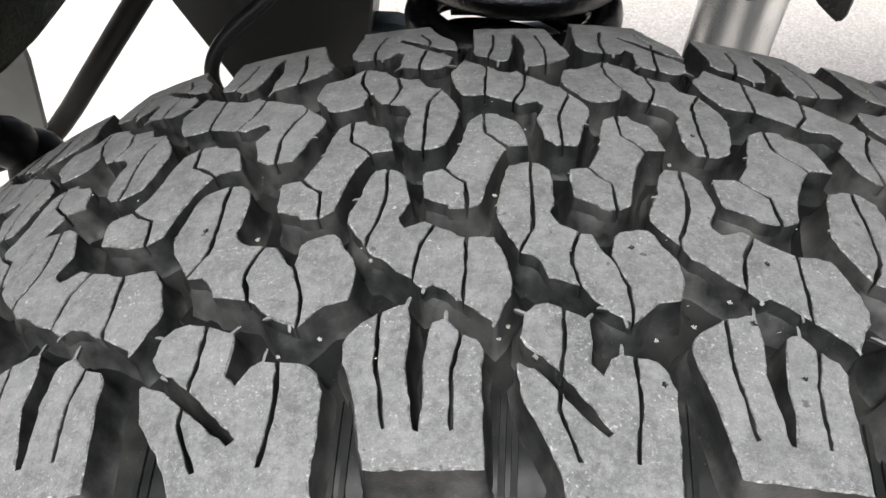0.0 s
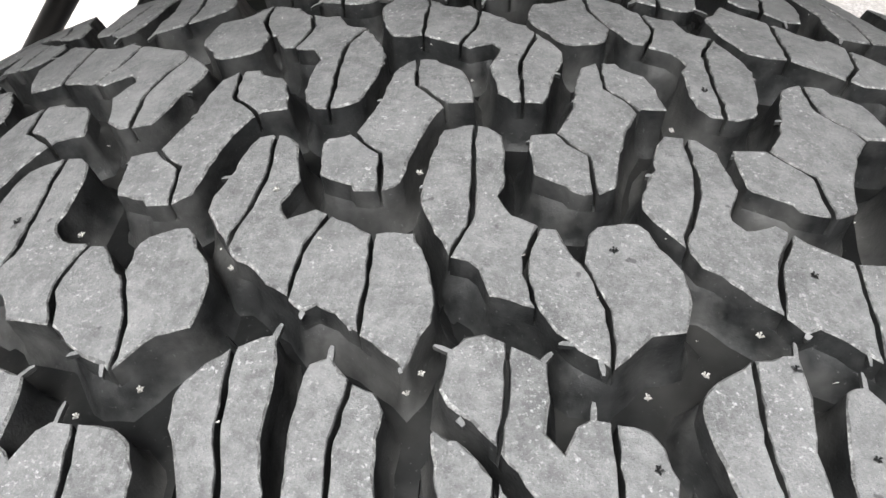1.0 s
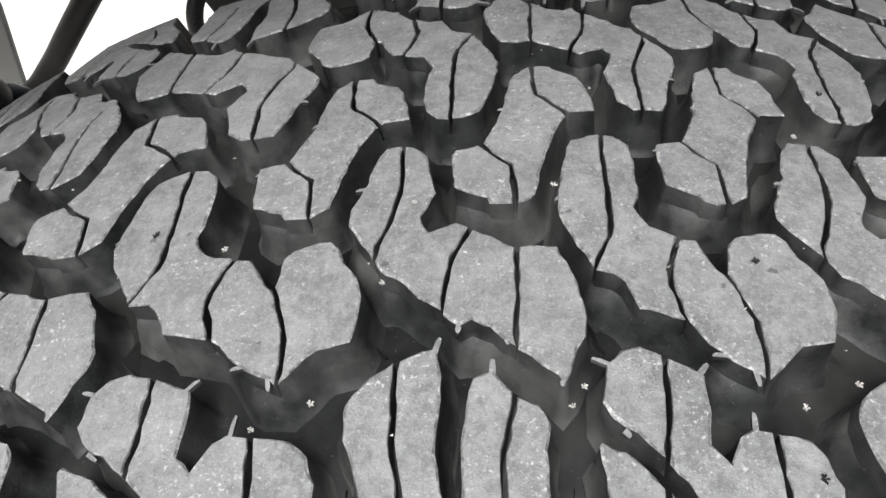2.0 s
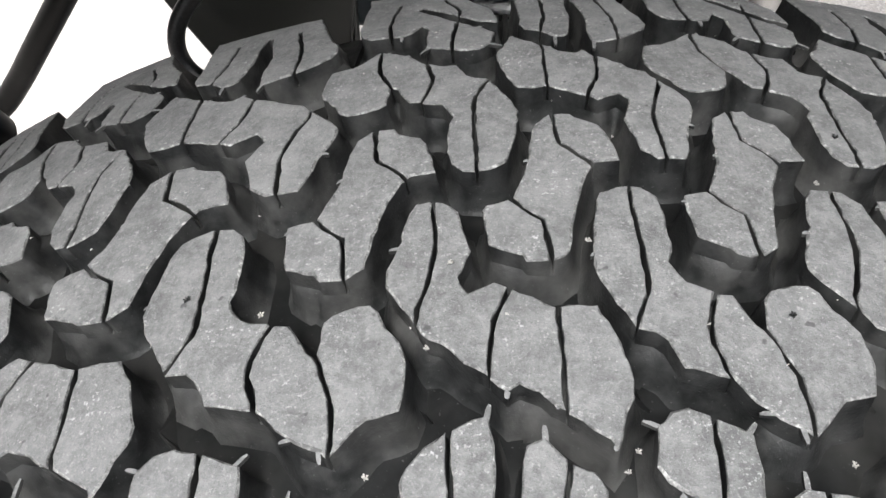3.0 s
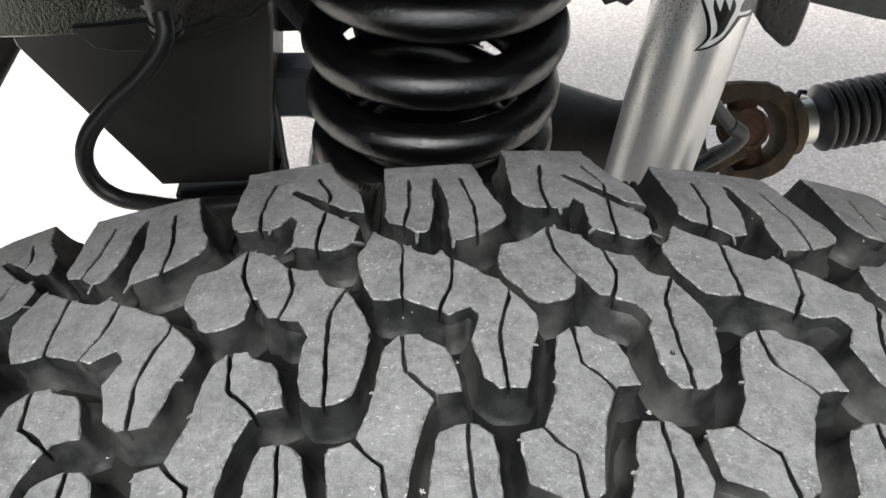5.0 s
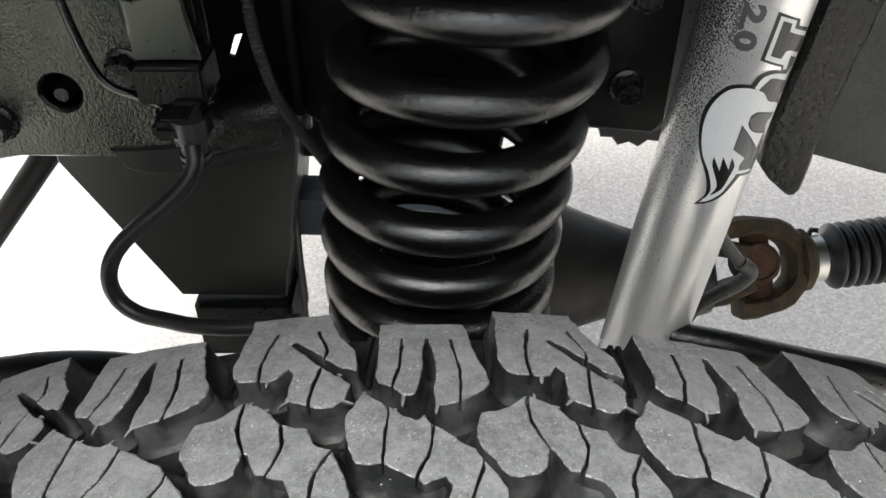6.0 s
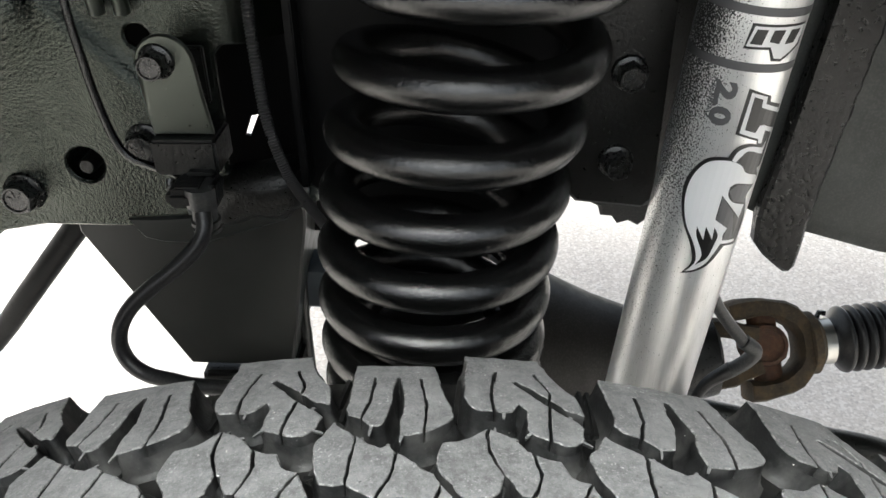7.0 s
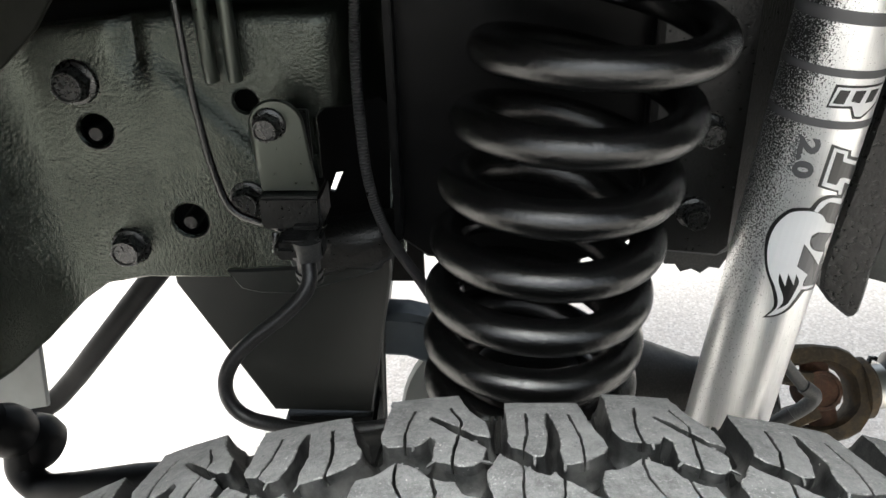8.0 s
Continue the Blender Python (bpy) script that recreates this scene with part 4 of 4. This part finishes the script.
def soft_loop(loop, sharp=55, steps=4):
    """Rounds a loop of (degrees, mm) between its sharp corners."""
    p = [Vector((a * 0.536, h)) for a, h in loop]
    n, out = len(p), []
    bend = [math.degrees((p[i] - p[i - 1]).angle(p[(i + 1) % n] - p[i], 0)) for i in range(n)]
    for i in range(n):
        a, b, c, d = p[i - 1], p[i], p[(i + 1) % n], p[(i + 2) % n]
        t0 = (c - b) if bend[i] > sharp else (c - a) * 0.5
        t1 = (c - b) if bend[(i + 1) % n] > sharp else (d - b) * 0.5
        for k in range(steps):
            t = k / steps
            q = b * (2 * t ** 3 - 3 * t * t + 1) + t0 * (t ** 3 - 2 * t * t + t) + c * (3 * t * t - 2 * t ** 3) + t1 * (t ** 3 - t * t)
            out.append((q.x / 0.536, q.y / 1000))
    return out


def straight(loop):
    return [(a, h / 1000) for a, h in loop]


TAIL = [(1, 358.6), (-20, 356.7), (-33, 348.4), (-40, 336.5), (-38, 322.9), (-29, 308.3), (-16, 295.7), (-9, 285.7), (-9, 279.8), (-17, 271.9), (-2, 274.5), (13, 280.1), (23, 289.2), (28, 294.0), (52, 292.0), (55, 310), (40, 330), (56, 340), (40, 352), (15, 358)]
WHITE = [(1, 356.3), (-18, 354.5), (-29, 347.2), (-35, 336.2), (-34, 322.9), (-26, 308.9), (-13, 297.3), (-5, 286.9), (-5, 280.7), (-13, 273.8), (-1, 276.8), (10, 282.4), (17, 291.0), (21, 296.4), (44, 295.2), (44, 297.2), (22, 298.9), (21, 303.3), (24, 308.0), (5, 315.1), (5, 332.5), (39, 313.6), (41, 323.6), (21, 327.3), (12, 332.5), (11, 338.5), (20, 340.8), (48, 337.3), (53, 339.4), (47, 343.8), (27, 347.6), (17, 353.3)]
FLAME = [(-13, 308.8), (-11, 301.9), (1, 288.6), (-3, 280.4), (8, 285.6), (12, 294.3), (14, 302.8), (7, 309.3), (8, 300.4), (-3, 309.4), (-2, 299.3)]
decal("tail_outline", soft_loop(TAIL), DECAL_BLACK, 0.00020, "black outline of the tail emblem")
decal("tail_emblem", soft_loop(WHITE), DECAL_WHITE, 0.00050, "white bushy tail emblem")
decal("tail_tip", soft_loop(FLAME), DECAL_BLACK, 0.00065, "black flame-shaped tail tip")
decal("tail_shade", straight([(6, 314.3), (6, 331.7), (27, 318.6), (39, 297.4), (23, 297.9), (24, 308.0)]), DECAL_GREY, 0.00035)
decal("tail_shade", straight([(11, 335.7), (21, 340.0), (42, 336.7), (40, 325.1), (21, 327.7)]), DECAL_GREY, 0.00035)
decal("swoosh_outline", soft_loop([(-3, 356.6), (5, 365.3), (19, 367.7), (38, 365.3), (42, 371.7), (54, 367.6), (53, 350.0), (40, 348), (18, 352)]), DECAL_BLACK, 0.00028, "black outline of the curved stroke")
decal("swoosh", soft_loop([(4, 356.6), (9, 363.0), (22, 365.6), (42, 363.2), (47, 368.8), (46, 358.4), (22, 362.6), (14, 359.4), (9, 355.4)]), DECAL_WHITE, 0.00042, "white curved stroke")
decal("block_emblem_outline", straight([(0, 402.5), (29, 397.8), (31, 393.9), (54, 390.0), (54, 364.0), (30, 365.9), (28, 369.0), (-1, 373.8)]), DECAL_BLACK, 0.00024, "black plain block emblem")
decal("block_emblem_border", straight([(4, 400.3), (24, 397.4), (25, 392.9), (51, 388.0), (52, 371.9), (36, 375.4), (37, 366.8), (31, 367.2), (29, 370.4), (3, 374.7)]), DECAL_WHITE, 0.00050)
decal("block_emblem", straight([(8, 397.7), (19, 395.9), (20, 391.1), (56, 384.4), (56, 374.4), (31, 379.2), (25, 379.3), (22, 374.8), (8, 376.9)]), DECAL_BLACK, 0.00065)
decal("small_emblem_outline", straight([(-18, 424.8), (-15, 439.4), (52, 440.1), (50, 427), (37, 422.2), (26, 418.5), (14, 419.0), (8, 425.4)]), DECAL_BLACK, 0.00024, "small plain black and white emblem")
decal("small_emblem_border", straight([(-16, 426.3), (-12, 438.0), (50, 438.8), (45, 428), (34, 423.7), (25, 420.2), (16, 420.7), (9, 427.1)]), DECAL_WHITE, 0.00050)
decal("small_emblem_bar", straight([(-13, 428.0), (-9, 436.4), (2, 436.6), (-1, 428.0)]), DECAL_BLACK, 0.00065)
decal("small_emblem_bar", straight([(6, 430.0), (8, 436.6), (21, 436.8), (17, 428.9)]), DECAL_BLACK, 0.00065)
decal("small_emblem_bar", straight([(24, 428.8), (28, 436.8), (42, 437.0), (36, 429.2)]), DECAL_BLACK, 0.00065)


def printed(name, text, size, thick, length, a0, h0, lean, label):
    """Words on the tube, reading downwards: a0 degrees round it, h0 along it, leaning by so many degrees a metre."""
    font = bpy.data.curves.new(name, "FONT")
    font.body, font.size, font.resolution_u, font.offset = text, size, 3, thick
    tmp = new(name, font)
    bpy.context.view_layer.update()
    ev = tmp.evaluated_get(bpy.context.evaluated_depsgraph_get())
    me = ev.to_mesh()
    bm = bmesh.new()
    along = length / max(v.co.x for v in me.vertices)
    vs = [bm.verts.new(on_shock(a0 + math.degrees(v.co.y / SR) + v.co.x * lean, h0 - v.co.x * along, 0.0003)) for v in me.vertices]
    for f in me.polygons:
        bm.faces.new([vs[i] for i in f.vertices])
    ev.to_mesh_clear()
    bpy.data.objects.remove(tmp)
    bpy.data.curves.remove(font)
    return part(name, bm, DECAL_GREY, shock, label)


printed("size_number", "2.0", 0.0156, 0.0008, 0.0270, -33, 0.4045, 60, "grey printed number 2.0")
printed("small_print", "PERFORMANCE", 0.0042, 0.0001, 0.0250, -39.5, 0.4055, 60, "small grey printed word")
bm = bmesh.new()
lathe(bm, [(0.02, -0.05), (0.02, 0.0), (SR + 0.001, 0.0), (SR + 0.001, 0.012)], S0 - SDIR * 0.001, SDIR, 40)
part("lower_eye", bm, SATIN, shock, "black lower mount", 40)

# ---- rubber splash strip beside the shock ----
strip = thing("splash_strip", "grubby black rubber splash strip with frayed edge", "rubber strip")
bm = bmesh.new()
edge = [(0.3371 + 0.13 * (z - 1.18) + random.uniform(-0.0009, 0.0009), z) for z in [0.84 + 0.0075 * k for k in range(64)]]
slab(bm, [[(0.252, 0.844), (0.2535, 0.822), (0.263, 0.810), (0.278, 0.797), (0.283, 0.7935), (0.2875, 0.794), (0.2908, 0.799), (0.2920, 0.810), (0.2930, 0.826)] + edge + [(0.295, 1.33), (0.2728, 1.0126), (0.2626, 0.922)]], 0.012, on_y(0.419), 0.012, 0.003)
part("flap", bm, STRIP, strip, smooth=35)

# ---- wheel-house panel behind the shock ----
liner = thing("inner_fender_panel", "plain dark grey-green inner fender panel", "vehicle panel")
bm = bmesh.new()
slab(bm, [[(0.21, 1.30), (0.21, 0.86), (0.285, 0.826), (0.36, 0.805), (0.60, 0.76), (1.10, 0.72), (1.10, 1.30)]], 0.004, lambda a, b, h: (a, 0.445 + h - 0.02 * math.sin((a - 0.16) * 2.2), b), 0.05, 0.0015)
part("panel", bm, LINER, liner, smooth=30)
mount = thing("transmission_mount", "black cast mount with ribbed rim behind the frame", "engine mount")
bm = bmesh.new()
pts = []
for k in range(30):
    a = 2 * math.pi * k / 30
    r = 0.038 + (0.003 if k % 2 else -0.002)
    pts.append((0.172 + r * 1.1 * math.cos(a), 0.832 + r * math.sin(a)))
slab(bm, [pts], 0.05, on_y(0.50), 0.02, 0.003)
part("casting", bm, SATIN, mount, smooth=25)

# ---- axle and driveshaft ----
axle = thing("front_axle", "black steel axle housing tapering to a tube", "axle")
bm = bmesh.new()
lathe(bm, [(0.09, -0.06), (0.11, -0.03), (0.112, 0.02), (0.092, 0.10), (0.066, 0.16), (0.048, 0.215), (0.046, 0.29)], (0, 0.60, 0.575), (1, 0, -0.03), 40)
part("housing", bm, AXLE_BROWN, axle, smooth=40)

shaft = thing("drive_shaft", "rusty universal joint with clamped black rubber boot", "driveshaft")
C0 = Vector((0.362, 0.60, 0.575))
DX = Vector((1, 0.05, 0.115)).normalized()
DU = (Vector((0, 0.565, 0.825)) - DX * DX.dot(Vector((0, 0.565, 0.825)))).normalized()
DV = DX.cross(DU)


def on_joint(x, u, v=0.0):
    return C0 + DX * x + DU * u + DV * v


def fork_yoke(bm, line, wide, deep):
    """A forged yoke: a bar with chamfered section, wide by deep, bent along the line in the plane of the joint."""
    rings = []
    for i, (x, u) in enumerate(line):
        (ax, au), (cx, cu) = line[max(i - 1, 0)], line[min(i + 1, len(line) - 1)]
        d = Vector((cx - ax, cu - au)).normalized()
        n = Vector((-d.y, d.x))
        w, e = wide / 2 * (1 + 0.10 * math.sin(i * 1.7)), deep / 2
        ring = [(-w, -e * 0.7), (-w * 0.7, -e), (w * 0.7, -e), (w, -e * 0.7), (w, e * 0.7), (w * 0.7, e), (-w * 0.7, e), (-w, e * 0.7)]
        rings.append([bm.verts.new(on_joint(x + n.x * p, u + n.y * p, q)) for p, q in ring])
    for a, b in zip(rings, rings[1:]):
        for k in range(8):
            bm.faces.new((a[k], a[(k + 1) % 8], b[(k + 1) % 8], b[k]))
    bm.faces.new(rings[0][::-1]), bm.faces.new(rings[-1])


bm = bmesh.new()
arc = [(0.046 * math.cos(radians(q)), 0.046 * math.sin(radians(q))) for q in range(80, -86, -15)]
fork_yoke(bm, [(-0.040, 0.045), (-0.022, 0.047), (-0.004, 0.0475)] + arc + [(-0.012, -0.048), (-0.026, -0.047)], 0.021, 0.050)
part("outer_yoke", bm, RUST, shaft, "brown forged yoke", 40)
bm = bmesh.new()
lathe(bm, [(0.044, -0.150), (0.047, -0.115), (0.050, -0.075), (0.048, -0.062), (0.036, -0.056)], C0, DX, 36)
part("flange", bm, UNDERCOAT, shaft, "dark pinion flange", 40)
bm = bmesh.new()
fork_yoke(bm, [(-0.062, 0.030), (-0.045, 0.028), (-0.030, 0.022), (-0.012, 0.018)], 0.020, 0.056)
part("inner_yoke", bm, RUST, shaft, smooth=40)
bm = bmesh.new()
fork_yoke(bm, [(-0.062, -0.030), (-0.045, -0.028), (-0.030, -0.023), (-0.012, -0.019)], 0.020, 0.056)
part("inner_yoke", bm, RUST, shaft, smooth=40)
bm = bmesh.new()
lathe(bm, [(0.013, -0.040), (0.016, -0.038), (0.016, 0.038), (0.013, 0.040)], C0, DU, 20)
lathe(bm, [(0.016, -0.02), (0.016, 0.02)], C0, DX, 20)
part("cross", bm, RUST_RED, shaft, "orange-brown rusted cross", 40)
bm = bmesh.new()
lathe(bm, [(0.019, -0.020), (0.024, -0.016), (0.024, 0.020), (0.0225, 0.023), (0.019, 0.0235), (0.018, 0.0215), (0.0005, 0.0215)], C0 + DU * 0.004 - DX * 0.003, DV if DV.y < 0 else -DV, 28)
part("bearing_cap", bm, RUST_RED, shaft, "red-brown rusted bearing cap", 30)
bm = bmesh.new()
lathe(bm, [(0.036, 0.046), (0.036, 0.054), (0.030, 0.058), (0.026, 0.062)], C0, DX, 32)
part("hub", bm, RUST, shaft, "dark rusty hub", 35)
bm = bmesh.new()
lathe(bm, [(0.0245, 0.060), (0.0268, 0.061), (0.0268, 0.0725), (0.0245, 0.0735)], C0, DX, 36)
part("clamp_ring", bm, CLAMP, shaft, "bright steel clamp band", 40)
bm = bmesh.new()
sweep(bm, [on_joint(0.062, 0.026, 0.0), on_joint(0.066, 0.033, 0.0), on_joint(0.073, 0.031, 0.0)], 0.0032, 8)
part("clamp_ear", bm, BOLT_STEEL, shaft, "dark pinched ear of the clamp", 40)
bm = bmesh.new()
rib = [(0.0245, 0.060), (0.0245, 0.074), (0.029, 0.079)]
for k in range(30):
    h = 0.084 + 0.0115 * k
    rib += [(0.0375, h), (0.0385, h + 0.0028), (0.0370, h + 0.0055), (0.0315, h + 0.0078), (0.0310, h + 0.0090)]
lathe(bm, rib, C0, DX, 40)
part("bellows", bm, RUBBER, shaft, "black ribbed rubber bellows", 50)

vent = thing("axle_vent_hose", "grey-green axle breather hose with elbow", "hose")
bm = bmesh.new()
sweep(bm, curve_through([(0.235, 0.50, 0.78), (0.255, 0.50, 0.72), (0.272, 0.50, 0.69), (0.300, 0.50, 0.655)], 8), 0.0062, 12)
part("tube", bm, SATIN, vent, smooth=50)
bm = bmesh.new()
sweep(bm, curve_through([(0.296, 0.50, 0.660), (0.309, 0.50, 0.648), (0.302, 0.50, 0.634), (0.288, 0.50, 0.622)], 6), 0.0078, 12)
part("elbow", bm, SATIN, vent, smooth=50)
bm = bmesh.new()
sweep(bm, curve_through([(0.29, 0.50, 0.625), (0.268, 0.50, 0.605), (0.252, 0.49, 0.585), (0.235, 0.47, 0.58)], 8), lambda i: 0.0085 - 0.00025 * i, 10)
part("tail", bm, RUBBER, vent, smooth=50)

# ---- sway bar, link and steering arm ----
sway = thing("sway_bar", "thick black sway bar slanting down to its link", "sway bar")
bm = bmesh.new()
sweep(bm, curve_through([(-0.10, 0.575, 1.075), (-0.25, 0.59, 0.906), (-0.402, 0.600, 0.734), (-0.425, 0.602, 0.708), (-0.498, 0.610, 0.625), (-0.545, 0.620, 0.572), (-0.585, 0.620, 0.535), (-0.64, 0.60, 0.515), (-0.70, 0.58, 0.51)], 8), 0.0138, 18)
part("bar", bm, SHADED_BLACK, sway, smooth=60)
plate = thing("bumper_bracket", "flat grey steel bracket plate under the frame horn", "bracket")
bm = bmesh.new()
slab(bm, [[(-0.492, 0.80), (-0.492, 0.712), (-0.504, 0.628), (-0.56, 0.617), (-0.80, 0.60), (-0.80, 0.80)]], 0.006, on_y(0.50), 0.04, 0.0015)
part("plate", bm, PALE_STEEL, plate, smooth=30)
arm = thing("steering_arm", "black forged steering arm with boot at its joint", "steering arm")
bm = bmesh.new()
lathe(bm, [(0.014, 0.045), (0.020, 0.042), (0.025, 0.028), (0.025, 0.012), (0.022, 0.004), (0.026, -0.004), (0.028, -0.016), (0.025, -0.028), (0.015, -0.034)], (-0.474, 0.41, 0.664), (-0.35, -0.5, 0.8), 28)
part("joint", bm, SHADED_BLACK, arm, smooth=40)
bm = bmesh.new()
sweep(bm, curve_through([(-0.474, 0.40, 0.66), (-0.476, 0.395, 0.635), (-0.455, 0.385, 0.622), (-0.42, 0.372, 0.634), (-0.375, 0.362, 0.650), (-0.33, 0.355, 0.663), (-0.27, 0.345, 0.672), (-0.18, 0.33, 0.672), (-0.05, 0.33, 0.672)], 8), 0.0155, 18)
part("arm", bm, SHADED_BLACK, arm, smooth=60)
rod = thing("tie_rod", "dark blue-black rod beside the lower bracket", "rod")
bm = bmesh.new()
sweep(bm, [(-0.16, 0.55, 0.70), (0.06, 0.55, 0.715)], 0.0155, 16)
part("rod", bm, SATIN, rod, smooth=60)
bm = bmesh.new()
sweep(bm, [(-0.126, 0.445, 0.86), (-0.130, 0.445, 0.74), (-0.134, 0.445, 0.62)], 0.0075, 12)
part("stay", bm, BRACKET, rod, smooth=60)
control = thing("control_arm", "slate grey forged suspension arm behind the coil spring", "suspension arm")
bm = bmesh.new()
slab(bm, [[(-0.140, 0.730), (-0.104, 0.728), (-0.06, 0.710), (0.04, 0.68), (0.04, 0.725), (-0.06, 0.765), (-0.100, 0.776), (-0.140, 0.778)]], 0.03, on_y(0.45), 0.02, 0.006)
part("arm", bm, SLATE, control, smooth=40)
shield = thing("brake_dust_shield", "pale grey round steel shield behind the coil spring", "brake shield")
bm = bmesh.new()
lathe(bm, [(0.072, -0.012), (0.080, -0.010), (0.082, 0.0), (0.080, 0.010), (0.074, 0.012), (0.045, 0.016)], (-0.036, 0.51, 0.627), (0.15, -1, 0.3), 40)
part("dish", bm, PALE_STEEL, shield, smooth=40)
rail = thing("rear_pipe", "black pipe with braided cover behind the tyre", "pipe")
bm = bmesh.new()
sweep(bm, curve_through([(0.17, 0.31, 0.745), (0.216, 0.30, 0.742), (0.287, 0.30, 0.722), (0.339, 0.30, 0.708), (0.45, 0.30, 0.66)], 8), 0.011, 14)
part("pipe", bm, UNDERCOAT, rail, smooth=60)
bm = bmesh.new()
sweep(bm, curve_through([(0.25, 0.27, 0.735), (0.30, 0.265, 0.72), (0.34, 0.262, 0.705), (0.42, 0.26, 0.66)], 16), lambda i: 0.0075 if i % 2 else 0.0062, 12)
part("braided_hose", bm, PLASTIC, rail, smooth=25)

# ---- body of the truck over the wheel, added for the shade it casts ----
body = thing("pickup_truck", "truck body over the wheel arch, added for its shade", "vehicle body")
bm = bmesh.new()
arch = []
for k in range(25):
    a = radians(-75 + 150 * k / 24)
    arch.append([bm.verts.new((0.84 * math.sin(a), y, R + 0.03 + r * math.cos(a))) for y, r in ((-0.088, 0.98), (0.0, 0.98), (0.10, 0.98), (0.37, 0.96), (0.50, 0.96), (0.50, 0.99), (-0.088, 1.0))])
for a, b in zip(arch, arch[1:]):
    for i in range(7):
        bm.faces.new((a[i], a[(i + 1) % 7], b[(i + 1) % 7], b[i]))
part("wheel_house", bm, LINER, body, "unseen grey wheel-house liner", 40)
# Underside and bonnet stay out of view, sized by the ground they shade.
bm = bmesh.new()
box(bm, (-0.45, 0.49, 1.18), (1.5, 1.0, 1.62), 0.03)
part("underside", bm, UNDERCOAT, body)
bm = bmesh.new()
box(bm, (-0.70, -0.09, 1.52), (1.5, 1.10, 1.85), 0.04)
part("bonnet", bm, SATIN, body)
# Unseen block that keeps skylight off the inner wall of the frame.
bm = bmesh.new()
box(bm, (-0.60, 0.30, 1.112), (-0.096, 0.62, 1.30), 0.01)
part("unseen_sky_block", bm, UNDERCOAT, body)
# Unseen ledge added to darken the top of the side plate.
bm = bmesh.new()
box(bm, (-0.60, 0.19, 1.135), (-0.098, 0.31, 1.22), 0.01)
part("unseen_shade_ledge", bm, UNDERCOAT, body)

# Out of view; lip sized for the shade and dark reflections it gives.
bm = bmesh.new()
lip = [(0.545 * math.sin(radians(q)), R + 0.03 + 0.83 * math.cos(radians(q))) for q in range(-70, 71, 5)]
slab(bm, [lip + [(1.0, 0.76), (1.0, 1.60), (-0.80, 1.60), (-0.80, 0.76)]], 0.012, on_y(-0.100), 0.06, 0.003)
part("fender", bm, SATIN, body, "unseen dark fender skin, lip sized for its shade")
bm = bmesh.new()
slab(bm, [[(-0.42, 1.46), (-0.42, 1.00), (-0.34, 1.04), (-0.298, 1.065), (-0.273, 1.086), (-0.25, 1.115), (-0.23, 1.16), (-0.22, 1.46)]], 0.004, on_y(0.25), 0.03, 0.001)
part("splash_panel", bm, DUSTY_BLACK, body)

# ---- grit on the tyre ----
bm = bmesh.new()
grng = random.Random(3)
for _ in range(90):
    s, v = grng.uniform(-0.19, 0.21), grng.uniform(-0.125, 0.10)
    depth = grng.choice((0.0, 0.0, -BLOCK))
    c = Vector(on_tyre(s, v + MID, depth + 0.0003))
    r = grng.uniform(0.00025, 0.0007)
    vs = [bm.verts.new(c + Vector((grng.uniform(-1, 1), grng.uniform(-1, 1), grng.uniform(-0.6, 0.8))) * r) for _ in range(5)]
    bmesh.ops.convex_hull(bm, input=vs)
tagged(link("grit", bm, GRIT), "tiny pale grit lying on the tread", "grit", kind="stuff")


def seed_star(s, v, mat, label, size):
    """A small star-shaped dry blossom lying on the tread."""
    bm = bmesh.new()
    o = Vector(on_tyre(s, v, 0.0004))
    t1, t2 = Vector((math.cos(s / R), 0, -math.sin(s / R))), Vector((0, 1, 0))
    turn = grng.uniform(0, 1)
    for k in range(5):
        a = turn + k * math.pi * 0.4 + grng.uniform(-0.3, 0.3)
        d, w = (t1 * math.cos(a) + t2 * math.sin(a)), (t2 * math.cos(a) - t1 * math.sin(a))
        n = size * grng.uniform(0.6, 1.1)
        up = Vector((0, 0, 0.0005))
        q = [bm.verts.new(p) for p in (o, o + d * n * 0.6 + w * n * 0.22 + up, o + d * n + up * 0.5, o + d * n * 0.6 - w * n * 0.22 + up, o - Vector((0, 0, 0.0006)))]
        for t in ((0, 1, 2), (0, 2, 3), (4, 2, 1), (4, 3, 2), (0, 4, 1), (0, 3, 4)):
            bm.faces.new([q[i] for i in t])
    tagged(link("dry_blossom", bm, mat), label, "blossom", group="blossoms on the tyre")


PALE_STARS = [(-0.0124, -0.0316), (-0.090, -0.0442), (0.047, -0.0127), (-0.0447, -0.0355), (-0.0755, -0.0903)]
DARK_STARS = [(0.0712, -0.0551), (0.0744, -0.0943), (0.034, -0.0998), (0.0626, -0.0781), (-0.1107, -0.0358), (0.0586, 0.0066), (0.0297, -0.0533)]
DEEP_STARS = [(0.0566, -0.0716), (0.0446, -0.0812), (0.0333, -0.0866), (-0.0635, -0.0857), (-0.0087, -0.0836), (-0.0111, -0.0876), (-0.0506, -0.0583)]
for s, v in PALE_STARS:
    seed_star(s, v, GRIT, "tiny pale star-shaped dry blossom on the tread", 0.0011)
for s, v in DARK_STARS:
    seed_star(s, v, DECAL_BLACK, "tiny blackened star-shaped blossom on the tread", 0.0013)
for s, v in DEEP_STARS:
    seed_star(s, v, GRIT, "tiny pale star-shaped dry blossom on the tread", 0.0010)
